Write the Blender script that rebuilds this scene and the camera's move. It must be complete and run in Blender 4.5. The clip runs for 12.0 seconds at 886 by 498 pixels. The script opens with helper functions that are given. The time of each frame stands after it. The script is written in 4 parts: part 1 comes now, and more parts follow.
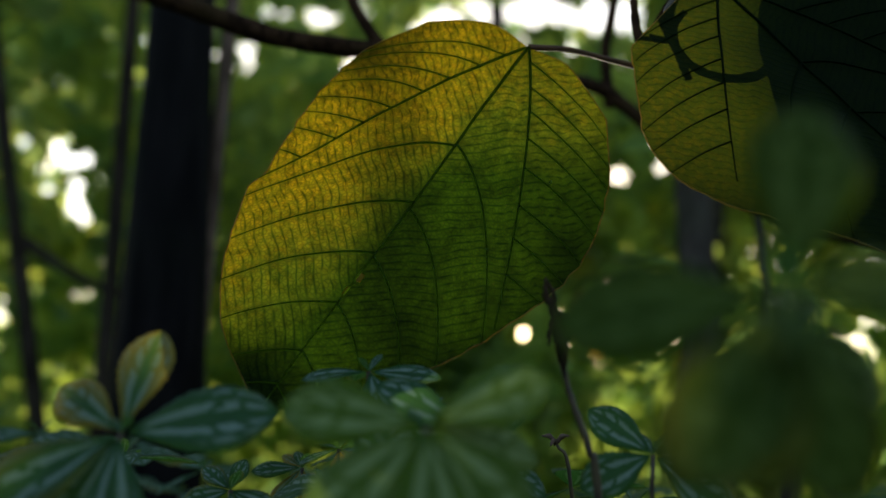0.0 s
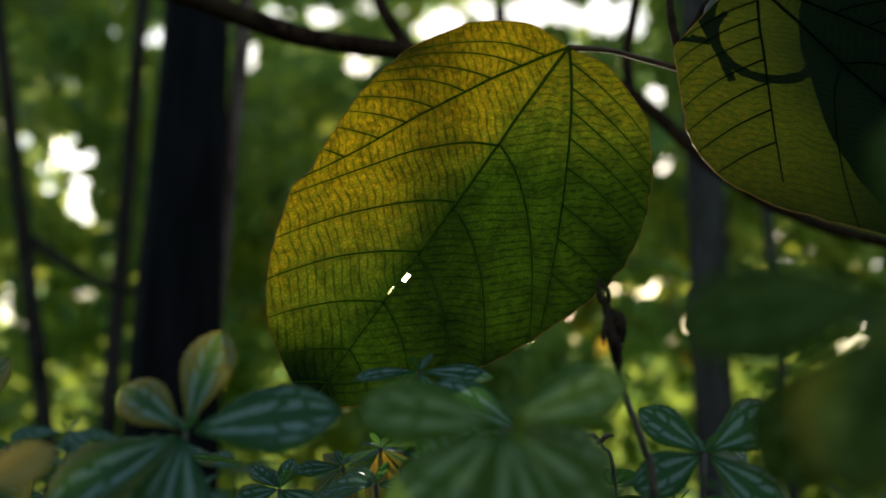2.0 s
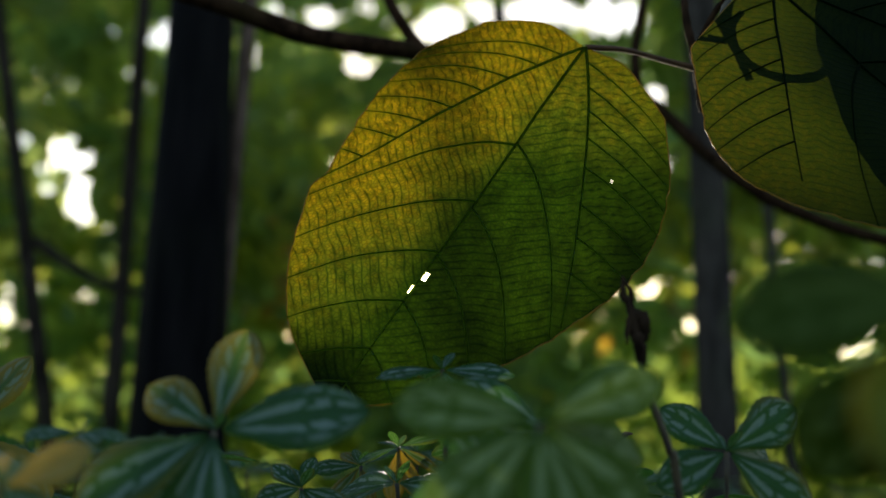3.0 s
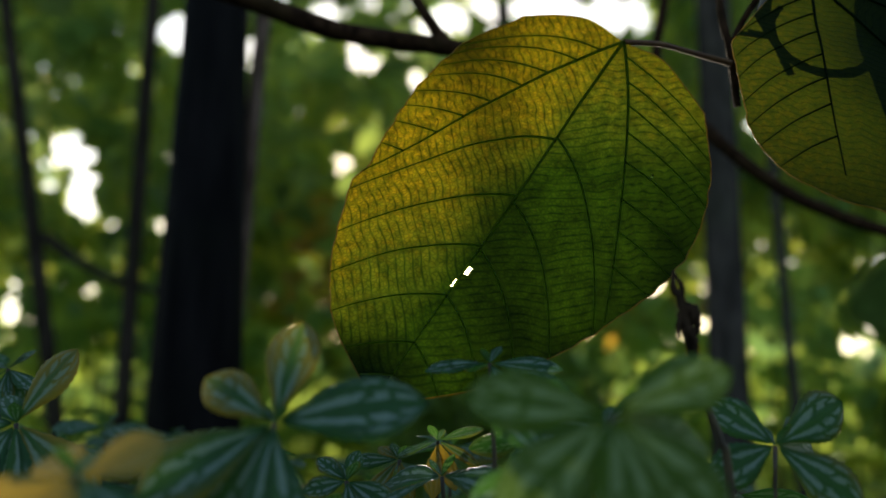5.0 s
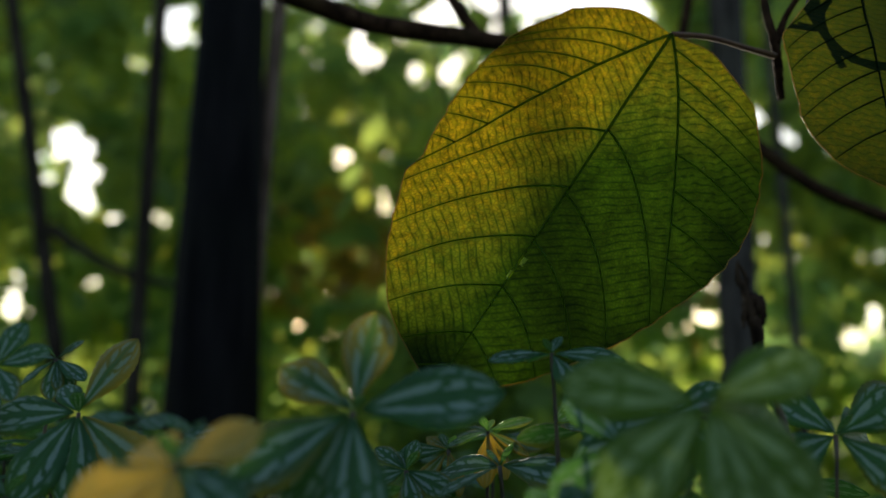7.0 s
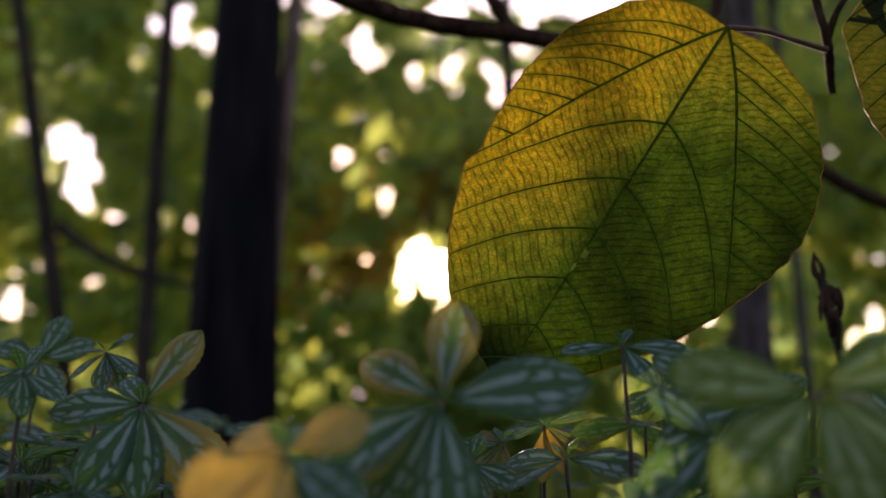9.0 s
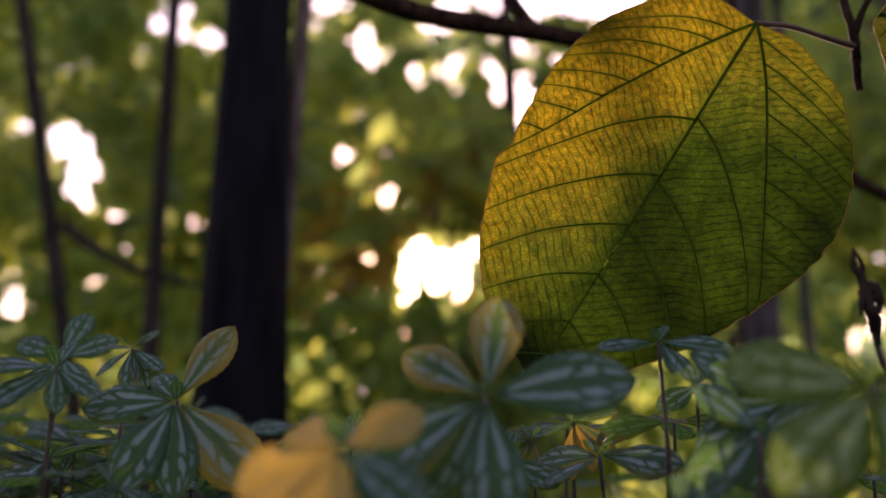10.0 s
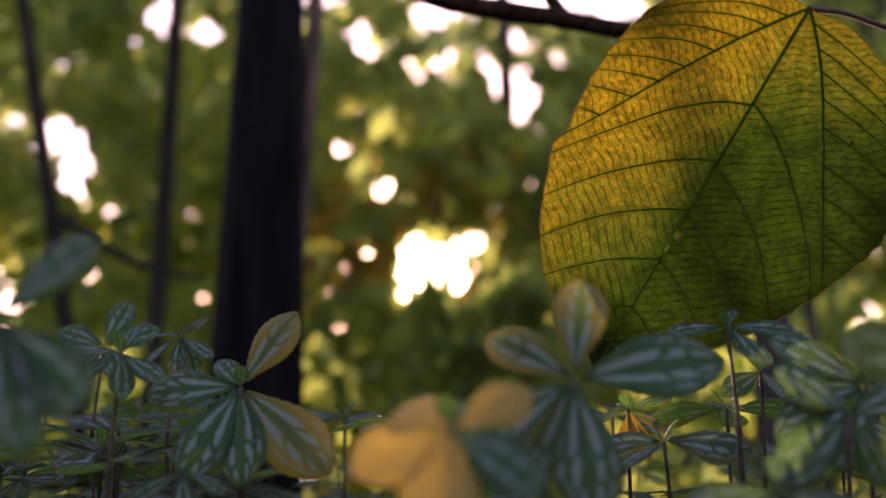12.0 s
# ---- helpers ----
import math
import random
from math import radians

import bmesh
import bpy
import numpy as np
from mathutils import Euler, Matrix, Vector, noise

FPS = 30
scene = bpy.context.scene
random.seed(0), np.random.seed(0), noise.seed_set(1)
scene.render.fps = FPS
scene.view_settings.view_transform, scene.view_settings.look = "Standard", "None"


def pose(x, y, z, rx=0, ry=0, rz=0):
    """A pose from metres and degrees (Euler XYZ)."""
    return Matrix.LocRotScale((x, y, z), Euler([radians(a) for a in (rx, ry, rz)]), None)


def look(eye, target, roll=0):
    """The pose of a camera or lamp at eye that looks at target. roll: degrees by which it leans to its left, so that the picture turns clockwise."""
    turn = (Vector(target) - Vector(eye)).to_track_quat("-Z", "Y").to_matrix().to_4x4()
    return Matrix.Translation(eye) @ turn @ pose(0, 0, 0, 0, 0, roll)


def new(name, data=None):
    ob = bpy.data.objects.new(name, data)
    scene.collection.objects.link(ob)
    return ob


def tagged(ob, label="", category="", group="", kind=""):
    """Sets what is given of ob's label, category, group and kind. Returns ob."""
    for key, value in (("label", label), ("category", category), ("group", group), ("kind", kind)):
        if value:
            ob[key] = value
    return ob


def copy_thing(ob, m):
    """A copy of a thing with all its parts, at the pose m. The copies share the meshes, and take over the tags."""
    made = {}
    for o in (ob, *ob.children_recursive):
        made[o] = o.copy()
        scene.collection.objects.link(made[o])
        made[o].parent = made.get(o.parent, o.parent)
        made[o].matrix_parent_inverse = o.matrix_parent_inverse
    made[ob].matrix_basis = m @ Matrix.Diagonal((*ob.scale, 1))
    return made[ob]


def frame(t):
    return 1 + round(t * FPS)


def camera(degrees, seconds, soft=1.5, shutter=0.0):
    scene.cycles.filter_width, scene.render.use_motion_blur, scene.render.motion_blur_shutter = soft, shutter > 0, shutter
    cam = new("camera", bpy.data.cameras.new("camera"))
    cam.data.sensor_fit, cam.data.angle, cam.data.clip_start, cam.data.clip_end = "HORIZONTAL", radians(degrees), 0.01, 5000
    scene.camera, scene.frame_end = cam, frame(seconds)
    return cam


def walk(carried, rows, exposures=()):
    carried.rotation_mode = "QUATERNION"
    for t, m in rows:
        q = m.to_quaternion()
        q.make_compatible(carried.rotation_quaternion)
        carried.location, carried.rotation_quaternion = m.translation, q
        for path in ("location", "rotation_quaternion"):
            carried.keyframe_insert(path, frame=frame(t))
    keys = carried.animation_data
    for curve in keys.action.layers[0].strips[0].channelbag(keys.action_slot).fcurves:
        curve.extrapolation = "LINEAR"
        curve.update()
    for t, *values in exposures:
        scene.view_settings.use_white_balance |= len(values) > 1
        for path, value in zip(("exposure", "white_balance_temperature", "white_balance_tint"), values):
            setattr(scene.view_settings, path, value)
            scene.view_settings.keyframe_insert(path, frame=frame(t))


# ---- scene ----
cam = camera(50.3, 12.0)
METRES, EYE, TILT, LEAN, TURN = 0.18, 0.42, 12.0, 0.0, 0.0
ROWS = [
    (0.0, 0.0, 0.0, 0.0, 0.0, 0.0, -0.0),
    (0.5, -0.0345, -0.0031, -0.0001, -0.06, -0.03, 0.02),
    (1.0, -0.0661, -0.0035, -0.0004, -0.08, -0.03, 0.01),
    (1.5, -0.1023, -0.0058, 0.0004, -0.08, -0.03, -0.05),
    (2.0, -0.1361, -0.0075, 0.0008, -0.13, -0.03, -0.08),
    (2.5, -0.171, -0.0103, 0.0005, -0.22, -0.01, -0.06),
    (3.0, -0.1999, -0.0127, -0.0021, -0.3, -0.02, -0.02),
    (5.0, -0.3241, -0.0152, -0.0106, -0.33, -0.21, -0.12),
    (5.5, -0.3645, -0.0211, -0.0118, -0.4, -0.28, -0.16),
    (6.0, -0.4076, -0.0266, -0.0147, -0.49, -0.38, -0.2),
    (6.5, -0.4502, -0.0273, -0.0178, -0.57, -0.47, -0.24),
    (7.0, -0.4974, -0.0254, -0.0191, -0.63, -0.59, -0.25),
    (9.0, -0.694, -0.0037, -0.0454, -1.04, -0.53, -0.42),
    (9.5, -0.7389, 0.005, -0.0498, -1.11, -0.51, -0.45),
    (10.0, -0.7903, 0.0091, -0.0561, -1.17, -0.56, -0.44),
    (10.5, -0.8393, 0.0139, -0.066, -1.28, -0.63, -0.42),
    (11.0, -0.8905, 0.0207, -0.0752, -1.43, -0.7, -0.43),
    (11.5, -0.9357, 0.0281, -0.0831, -1.59, -0.75, -0.45),
    (12.0, -0.9884, 0.0356, -0.0878, -1.81, -0.8, -0.42),
]
walk(cam, [(t, pose(0, 0, EYE, TILT, LEAN, TURN) @ pose(METRES * x, METRES * y, METRES * z, 90 + pitch, roll, yaw)) for t, x, y, z, yaw, pitch, roll in ROWS],
     [(0.0, 1.75, 6700, 9), (7.2, 1.75, 6600, 9), (8.8, 2.06, 7100, 44), (12.0, 2.36, 7250, 70)])
cam.data.dof.use_dof = True
cam.data.dof.focus_distance = 0.497
cam.data.dof.aperture_fstop = 4.0

# ---- world and sun ----
SUN_ELEVATION, SUN_AZIMUTH = 9.3, -0.4      # degrees; azimuth from +y towards +x
world = bpy.data.worlds.new("sky")
scene.world = world
world.use_nodes = True
wn, wl = world.node_tree.nodes, world.node_tree.links
sky = wn.new("ShaderNodeTexSky")
sky.sky_type = "NISHITA"
sky.sun_disc = False
sky.sun_elevation = radians(SUN_ELEVATION)
sky.sun_rotation = radians(SUN_AZIMUTH)
sky.air_density, sky.dust_density, sky.ozone_density = 1.0, 0.9, 1.0
wl.new(sky.outputs[0], wn["Background"].inputs[0])
wn["Background"].inputs[1].default_value = 0.13

sun_data = bpy.data.lights.new("sun", "SUN")
sun_data.energy, sun_data.angle, sun_data.color = 2.2, radians(0.9), (1.0, 0.89, 0.70)
sun = new("sun", sun_data)
sun_way = Vector((math.sin(radians(SUN_AZIMUTH)) * math.cos(radians(SUN_ELEVATION)),
                  math.cos(radians(SUN_AZIMUTH)) * math.cos(radians(SUN_ELEVATION)),
                  math.sin(radians(SUN_ELEVATION))))
sun.matrix_basis = look(sun_way * 50, (0, 0, 0))


# ---- materials ----
class Nodes:
    """A short way to write node materials."""

    def __init__(self, name):
        self.mat = bpy.data.materials.new(name)
        self.mat.use_nodes = True
        self.tree = self.mat.node_tree
        self.tree.nodes.clear()
        self.out = self.tree.nodes.new("ShaderNodeOutputMaterial")

    def put(self, target, value):
        if hasattr(value, "is_output"):
            self.tree.links.new(value, target)
        elif isinstance(value, tuple) and len(value) == 3 and target.type == "RGBA":
            target.default_value = (*value, 1)
        else:
            target.default_value = value

    def node(self, kind, out=0, settings=None, **inputs):
        n = self.tree.nodes.new("ShaderNode" + kind)
        for key, value in (settings or {}).items():
            setattr(n, key, value)
        for key, value in inputs.items():
            key = key.replace("_", " ")
            found = n.inputs[int(key[1:])] if key[0] == "i" and key[1:].isdigit() else n.inputs[key]
            self.put(found, value)
        return n.outputs[out]

    def math(self, op, a, b=0.0, c=0.0):
        return self.node("Math", 0, {"operation": op}, i0=a, i1=b, i2=c)

    def mix(self, f, a, b):
        return self.node("Mix", 2, {"data_type": "RGBA"}, i0=f, i6=a, i7=b)

    def step(self, x, lo, hi, a=0.0, b=1.0):
        return self.node("MapRange", 0, {"interpolation_type": "SMOOTHSTEP"}, Value=x, From_Min=lo, From_Max=hi, To_Min=a, To_Max=b)

    def noise(self, vec, scale, detail=3.0, out=0, rough=0.5):
        return self.node("TexNoise", out, None, Vector=vec, Scale=scale, Detail=detail, Roughness=rough)

    def obj(self):
        return self.node("TexCoord", 3)

    def uv(self, name):
        return self.node("UVMap", 0, {"uv_map": name})

    def bump(self, height, strength, distance):
        return self.node("Bump", 0, None, Strength=strength, Distance=distance, Height=height)

    def leaf(self, top, through_colour, rough, share, normal=None, spec=0.4):
        """A thin leaf: gloss and colour on its face, light that comes through it."""
        a = self.tree.nodes.new("ShaderNodeBsdfPrincipled")
        self.put(a.inputs["Base Color"], top)
        self.put(a.inputs["Roughness"], rough)
        a.inputs["Specular IOR Level"].default_value = spec
        b = self.tree.nodes.new("ShaderNodeBsdfTranslucent")
        self.put(b.inputs[0], through_colour)
        if normal is not None:
            self.put(a.inputs["Normal"], normal)
        m = self.tree.nodes.new("ShaderNodeMixShader")
        self.put(m.inputs[0], share)
        self.tree.links.new(a.outputs[0], m.inputs[1])
        self.tree.links.new(b.outputs[0], m.inputs[2])
        self.tree.links.new(m.outputs[0], self.out.inputs[0])
        return self.mat

    def solid(self, colour, rough, normal=None, spec=0.5):
        a = self.tree.nodes.new("ShaderNodeBsdfPrincipled")
        self.put(a.inputs["Base Color"], colour)
        self.put(a.inputs["Roughness"], rough)
        a.inputs["Specular IOR Level"].default_value = spec
        if normal is not None:
            self.put(a.inputs["Normal"], normal)
        self.tree.links.new(a.outputs[0], self.out.inputs[0])
        return self.mat


def broad_leaf_material(name, deep, young, old, share, net_depth=0.88, ripe_lit_base=0.42, along=0.55, across=1.85, mottle=1.0):
    """Lamina with rungs of fine veins between the side veins and a mesh between the rungs. 'net' runs along and across
    the side veins;
    the blade goes from deep green to gold towards its base and one flank, ripening and shade both painted in."""
    n = Nodes(name)
    net = n.uv("net")
    lane = n.tree.nodes.new("ShaderNodeSeparateXYZ")
    n.put(lane.inputs[0], net)
    drift_at = n.node("VectorMath", 0, {"operation": "MULTIPLY"}, i0=net, i1=(2.2, 5.5, 1.0))
    sway = n.math("ADD", n.math("MULTIPLY", n.math("SUBTRACT", n.noise(drift_at, 1.0, 1.0), 0.5), 0.048), n.math("MULTIPLY", n.math("SUBTRACT", n.noise(net, 24.0, 2.0), 0.5), 0.009))
    phase = n.math("MULTIPLY", n.math("ADD", lane.outputs[0], sway), 56.0)
    crest = n.math("ABSOLUTE", n.math("SUBTRACT", n.math("FRACT", phase), 0.5))
    thick = n.step(n.noise(net, 18.0, 2.0), 0.3, 0.7, 0.16, 0.32)
    rung = n.math("SUBTRACT", 1.0, n.node("MapRange", 0, {"interpolation_type": "SMOOTHSTEP"}, Value=crest, From_Min=0.015, From_Max=thick, To_Min=0.0, To_Max=1.0))
    line1 = n.math("MULTIPLY", rung, n.step(n.noise(net, 24.0, 2.0), 0.28, 0.58, 0.36, 0.92))
    warp = n.node("VectorMath", 0, {"operation": "SCALE"}, i0=n.noise(net, 60.0, 2.0, 1), i3=0.010)
    mesh_at = n.node("VectorMath", 0, {"operation": "MULTIPLY"}, i0=n.node("VectorMath", 0, {"operation": "ADD"}, i0=net, i1=warp), i1=(100.0, 84.0, 1.0))
    mesh = n.node("TexVoronoi", 0, {"feature": "DISTANCE_TO_EDGE", "voronoi_dimensions": "2D"}, Vector=mesh_at, Scale=1.0)
    line2 = n.step(mesh, 0.0, 0.26, 1.0, 0.0)
    lines = n.math("MAXIMUM", line1, n.math("MULTIPLY", line2, 0.52))
    at = n.uv("blade")
    sn = n.tree.nodes.new("ShaderNodeSeparateXYZ")
    n.put(sn.inputs[0], at)
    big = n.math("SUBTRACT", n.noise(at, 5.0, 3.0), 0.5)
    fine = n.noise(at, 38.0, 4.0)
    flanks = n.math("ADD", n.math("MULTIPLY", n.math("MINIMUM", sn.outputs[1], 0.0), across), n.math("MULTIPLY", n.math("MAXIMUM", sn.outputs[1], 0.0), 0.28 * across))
    ripe_lit = n.math("SUBTRACT", n.math("MULTIPLY_ADD", sn.outputs[0], -along, ripe_lit_base), flanks)
    ripe_lit = n.math("ADD", ripe_lit, n.math("ADD", n.math("MULTIPLY", big, 0.35 * mottle), n.math("MULTIPLY", n.math("SUBTRACT", fine, 0.5), 0.26 * mottle)))
    # Shade painted in: the flank beyond the midrib is made darker.
    ripe_lit = n.math("MULTIPLY_ADD", n.math("MULTIPLY", n.step(sn.outputs[1], -0.05, 0.05), n.step(sn.outputs[0], 0.10, 0.46)), -0.36, ripe_lit)
    colour = n.mix(n.step(ripe_lit, -0.10, 0.34), deep, n.mix(n.step(ripe_lit, 0.12, 0.66), young, old))
    cloud = n.math("ADD", n.math("MULTIPLY", n.step(n.noise(at, 22.0, 3.0), 0.3, 0.7), 0.5 * mottle), n.math("MULTIPLY", n.step(n.noise(at, 75.0, 3.0), 0.3, 0.7), 0.45 * mottle))
    colour = n.node("VectorMath", 0, {"operation": "SCALE"}, i0=colour, i3=n.math("ADD", cloud, 1.0 - 0.46 * mottle))
    speck = n.step(n.noise(at, 160.0, 2.0), 0.70, 0.76)
    colour = n.mix(n.math("MULTIPLY", speck, 0.35), colour, (0.08, 0.06, 0.02))
    pale = n.mix(n.math("MULTIPLY", n.step(n.noise(at, 62.0, 4.0), 0.42, 0.66, 0.0, mottle), n.step(ripe_lit, 0.15, 0.7)), colour, n.mix(0.45, colour, (0.30, 0.18, 0.005)))
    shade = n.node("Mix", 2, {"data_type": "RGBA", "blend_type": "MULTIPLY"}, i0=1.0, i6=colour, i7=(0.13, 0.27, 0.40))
    through_colour = n.mix(n.math("MULTIPLY", lines, net_depth), pale, shade)
    apart = n.tree.nodes.new("ShaderNodeSeparateXYZ")
    n.put(apart.inputs[0], n.uv("rib"))
    beside = n.step(n.math("MULTIPLY_ADD", n.noise(at, 90.0, 2.0), 0.006, apart.outputs[0]), 0.002, 0.017, 0.50, 0.0)
    through_colour = n.mix(beside, through_colour, n.node("Mix", 2, {"data_type": "RGBA", "blend_type": "MULTIPLY"}, i0=1.0, i6=colour, i7=(0.30, 0.46, 0.6)))
    top = n.mix(n.math("MULTIPLY", lines, net_depth), n.mix(n.step(fine, 0.3, 0.7), (0.012, 0.034, 0.003), (0.026, 0.050, 0.004)), (0.006, 0.018, 0.003))
    height = n.math("SUBTRACT", n.math("MULTIPLY", line1, -1.0), n.math("MULTIPLY", fine, 0.5))
    return n.leaf(top, through_colour, n.math("MULTIPLY_ADD", fine, 0.25, 0.38), share, n.bump(height, 0.35, 0.0006), 0.12)


def striped_leaf_material(name, turning, dark=(0.010, 0.049, 0.017), light=(0.017, 0.074, 0.027), shine=0.95, glow=(0.10, 0.27, 0.035), share=0.40, silvery=(0.30, 0.41, 0.35), band=(0.06, 0.20), gloss=0.22):
    """Dark green with silver patches: a long one and two short ones beside the midrib, smaller ones towards the rim. turning: how far the rims have yellowed."""
    n = Nodes(name)
    at = n.uv("blade")
    xyz = n.tree.nodes.new("ShaderNodeSeparateXYZ")
    n.put(xyz.inputs[0], at)
    u, v = xyz.outputs[0], xyz.outputs[1]
    rnd = n.node("ObjectInfo", 5)
    shift = n.node("CombineXYZ", 0, None, X=n.math("MULTIPLY", rnd, 37.0), Y=n.math("MULTIPLY", rnd, 91.0))
    where = n.node("VectorMath", 0, {"operation": "ADD"}, i0=at, i1=shift)
    wave = n.noise(where, 4.0, 2.0)
    edge = n.noise(where, 15.0, 3.0)
    ragged = n.math("ADD", n.math("MULTIPLY", n.math("SUBTRACT", wave, 0.5), 0.24), n.math("MULTIPLY", n.math("SUBTRACT", edge, 0.5), 0.24))
    flank = n.math("ABSOLUTE", u)
    au = n.math("ADD", flank, ragged)
    slant = n.math("ADD", n.math("MULTIPLY_ADD", flank, -0.24, v), n.math("MULTIPLY", n.math("SUBTRACT", wave, 0.5), 0.22))

    def parted(x, *cuts):
        """1 but for narrow gaps at the cuts."""
        held = 1.0
        for c in cuts:
            held = n.math("MULTIPLY", held, n.step(n.math("ABSOLUTE", n.math("SUBTRACT", x, c)), 0.012, 0.055))
        return held

    inner = n.math("MULTIPLY", n.step(n.math("ABSOLUTE", n.math("SUBTRACT", au, 0.35)), band[0], band[1], 1.0, 0.0), parted(slant, 0.50, 0.70))
    outer = n.math("MULTIPLY", n.step(n.math("ABSOLUTE", n.math("SUBTRACT", au, 0.74)), 0.03, 0.11, 1.0, 0.0), parted(slant, 0.36, 0.56))
    outer = n.math("MULTIPLY", outer, n.step(n.math("ADD", v, n.math("MULTIPLY", rnd, 0.3)), 0.55, 0.80, 0.0, 0.75))
    silver = n.math("MAXIMUM", inner, outer)
    ends = n.math("MULTIPLY", n.step(v, 0.05, 0.16), n.step(v, 0.88, 0.96, 1.0, 0.0))
    grain = n.noise(where, 60.0, 3.0)
    silver = n.math("MULTIPLY", n.math("MULTIPLY", silver, ends), n.step(grain, 0.30, 0.62, 0.50, 1.0))
    green = n.mix(n.step(wave, 0.3, 0.7), dark, light)
    rim = n.step(n.math("ADD", n.math("ADD", flank, n.math("MULTIPLY", v, 0.55)), n.math("MULTIPLY_ADD", wave, 0.6, n.math("MULTIPLY_ADD", n.step(rnd, 0.5, 1.0), 0.5, turning))), 1.50, 2.60)
    green = n.mix(rim, green, (0.225, 0.165, 0.02))
    midline = n.step(flank, 0.0, 0.05, 0.4, 0.0)
    green = n.mix(midline, green, (0.05, 0.14, 0.05))
    top = n.mix(n.math("MULTIPLY", silver, n.math("MULTIPLY_ADD", rim, -0.50, shine)), green, silvery)
    through_colour = n.mix(silver, n.mix(rim, glow, (0.36, 0.27, 0.03)), (0.20, 0.30, 0.08))
    height = n.math("ADD", n.math("MULTIPLY", silver, 1.0), n.math("MULTIPLY", grain, 0.4))
    return n.leaf(top, through_colour, n.math("MULTIPLY_ADD", grain, 0.2, 0.33), share, n.bump(height, 0.5, 0.0008), gloss)


def yellow_leaf_material():
    n = Nodes("yellow_striped_leaf")
    at = n.uv("blade")
    xyz = n.tree.nodes.new("ShaderNodeSeparateXYZ")
    n.put(xyz.inputs[0], at)
    wave = n.noise(at, 6.0, 4.0)
    au = n.math("ADD", n.math("ABSOLUTE", xyz.outputs[0]), n.math("MULTIPLY", wave, 0.2))
    band = n.math("MAXIMUM", n.step(n.math("ABSOLUTE", n.math("SUBTRACT", au, 0.37)), 0.06, 0.16, 1.0, 0.0), n.step(n.math("ABSOLUTE", n.math("SUBTRACT", au, 0.76)), 0.05, 0.14, 1.0, 0.0))
    base = n.mix(n.step(wave, 0.35, 0.7), (0.36, 0.23, 0.02), (0.20, 0.18, 0.02))
    top = n.mix(n.math("MULTIPLY", band, 0.5), base, (0.42, 0.36, 0.14))
    return n.leaf(top, n.mix(n.step(wave, 0.3, 0.7), (0.66, 0.38, 0.02), (0.42, 0.31, 0.03)), 0.45, 0.5, n.bump(wave, 0.3, 0.0008))


def foliage_material(name, dark, light, glow, share=0.45, spec=0.5):
    n = Nodes(name)
    rnd = n.node("NewGeometry", 8)
    grain = n.noise(n.obj(), 9.0, 3.0)
    f = n.step(n.math("ADD", n.math("MULTIPLY", rnd, 0.8), n.math("MULTIPLY", grain, 0.4)), 0.2, 1.0)
    return n.leaf(n.mix(f, dark, light), n.mix(f, (glow[0] * 0.4, glow[1] * 0.55, glow[2]), glow), 0.38, share, None, spec)


def bark_material(name, dark, light, scale, stretch=0.18, depth=0.004, rough=0.9, spec=0.04):
    n = Nodes(name)
    at = n.node("VectorMath", 0, {"operation": "MULTIPLY"}, i0=n.obj(), i1=(1.0, 1.0, stretch))
    ridges = n.noise(at, scale, 6.0, 0, 0.65)
    patch = n.noise(n.obj(), scale * 0.12, 3.0)
    colour = n.mix(n.step(ridges, 0.35, 0.68), dark, light)
    colour = n.mix(n.math("MULTIPLY", n.step(patch, 0.5, 0.7), 0.5), colour, (light[0] * 0.75, light[1] * 0.95, light[2] * 0.7))
    return n.solid(colour, rough, n.bump(ridges, 0.8, depth), spec)


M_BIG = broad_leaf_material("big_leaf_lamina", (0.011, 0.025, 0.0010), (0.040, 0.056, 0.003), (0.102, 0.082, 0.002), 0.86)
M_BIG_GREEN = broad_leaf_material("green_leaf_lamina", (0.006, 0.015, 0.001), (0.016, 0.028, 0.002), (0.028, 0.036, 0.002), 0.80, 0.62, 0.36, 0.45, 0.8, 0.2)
vn = Nodes("leaf_vein")
M_VEIN = vn.leaf(vn.mix(vn.noise(vn.obj(), 60.0), (0.018, 0.060, 0.022), (0.04, 0.085, 0.03)), (0.27, 0.37, 0.06), 0.55, 0.92, None, 0.15)
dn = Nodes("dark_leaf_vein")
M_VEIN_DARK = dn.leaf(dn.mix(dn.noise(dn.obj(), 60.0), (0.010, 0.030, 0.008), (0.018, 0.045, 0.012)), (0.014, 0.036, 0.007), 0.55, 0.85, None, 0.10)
# Pale yellow for an added edge that imitates a sunlit leaf rim.
mn = Nodes("leaf_margin")
M_SUNLIT_RIM = mn.leaf(mn.mix(mn.noise(mn.obj(), 80.0), (0.10, 0.08, 0.02), (0.20, 0.14, 0.03)), (0.55, 0.40, 0.08), 0.5, 0.6, None, 0.3)
M_STRIPE = striped_leaf_material("silver_striped_leaf", 0.0)
# Lighter copy of the striped leaf, backlight put into its colour.
M_STRIPE_LIT = striped_leaf_material("lit_striped_leaf", -0.6, (0.052, 0.104, 0.008), (0.076, 0.134, 0.011), 0.95, (0.14, 0.24, 0.03), 0.30, (0.31, 0.40, 0.17), (0.10, 0.26), 0.10)
# Darker copy for the nearest plants, their shade put into the colour.
M_STRIPE_SHADED = striped_leaf_material("shaded_striped_leaf", 0.0, (0.016, 0.040, 0.001), (0.025, 0.052, 0.002), 0.90, (0.08, 0.13, 0.01), 0.30, (0.105, 0.155, 0.040), (0.12, 0.24), 0.06)
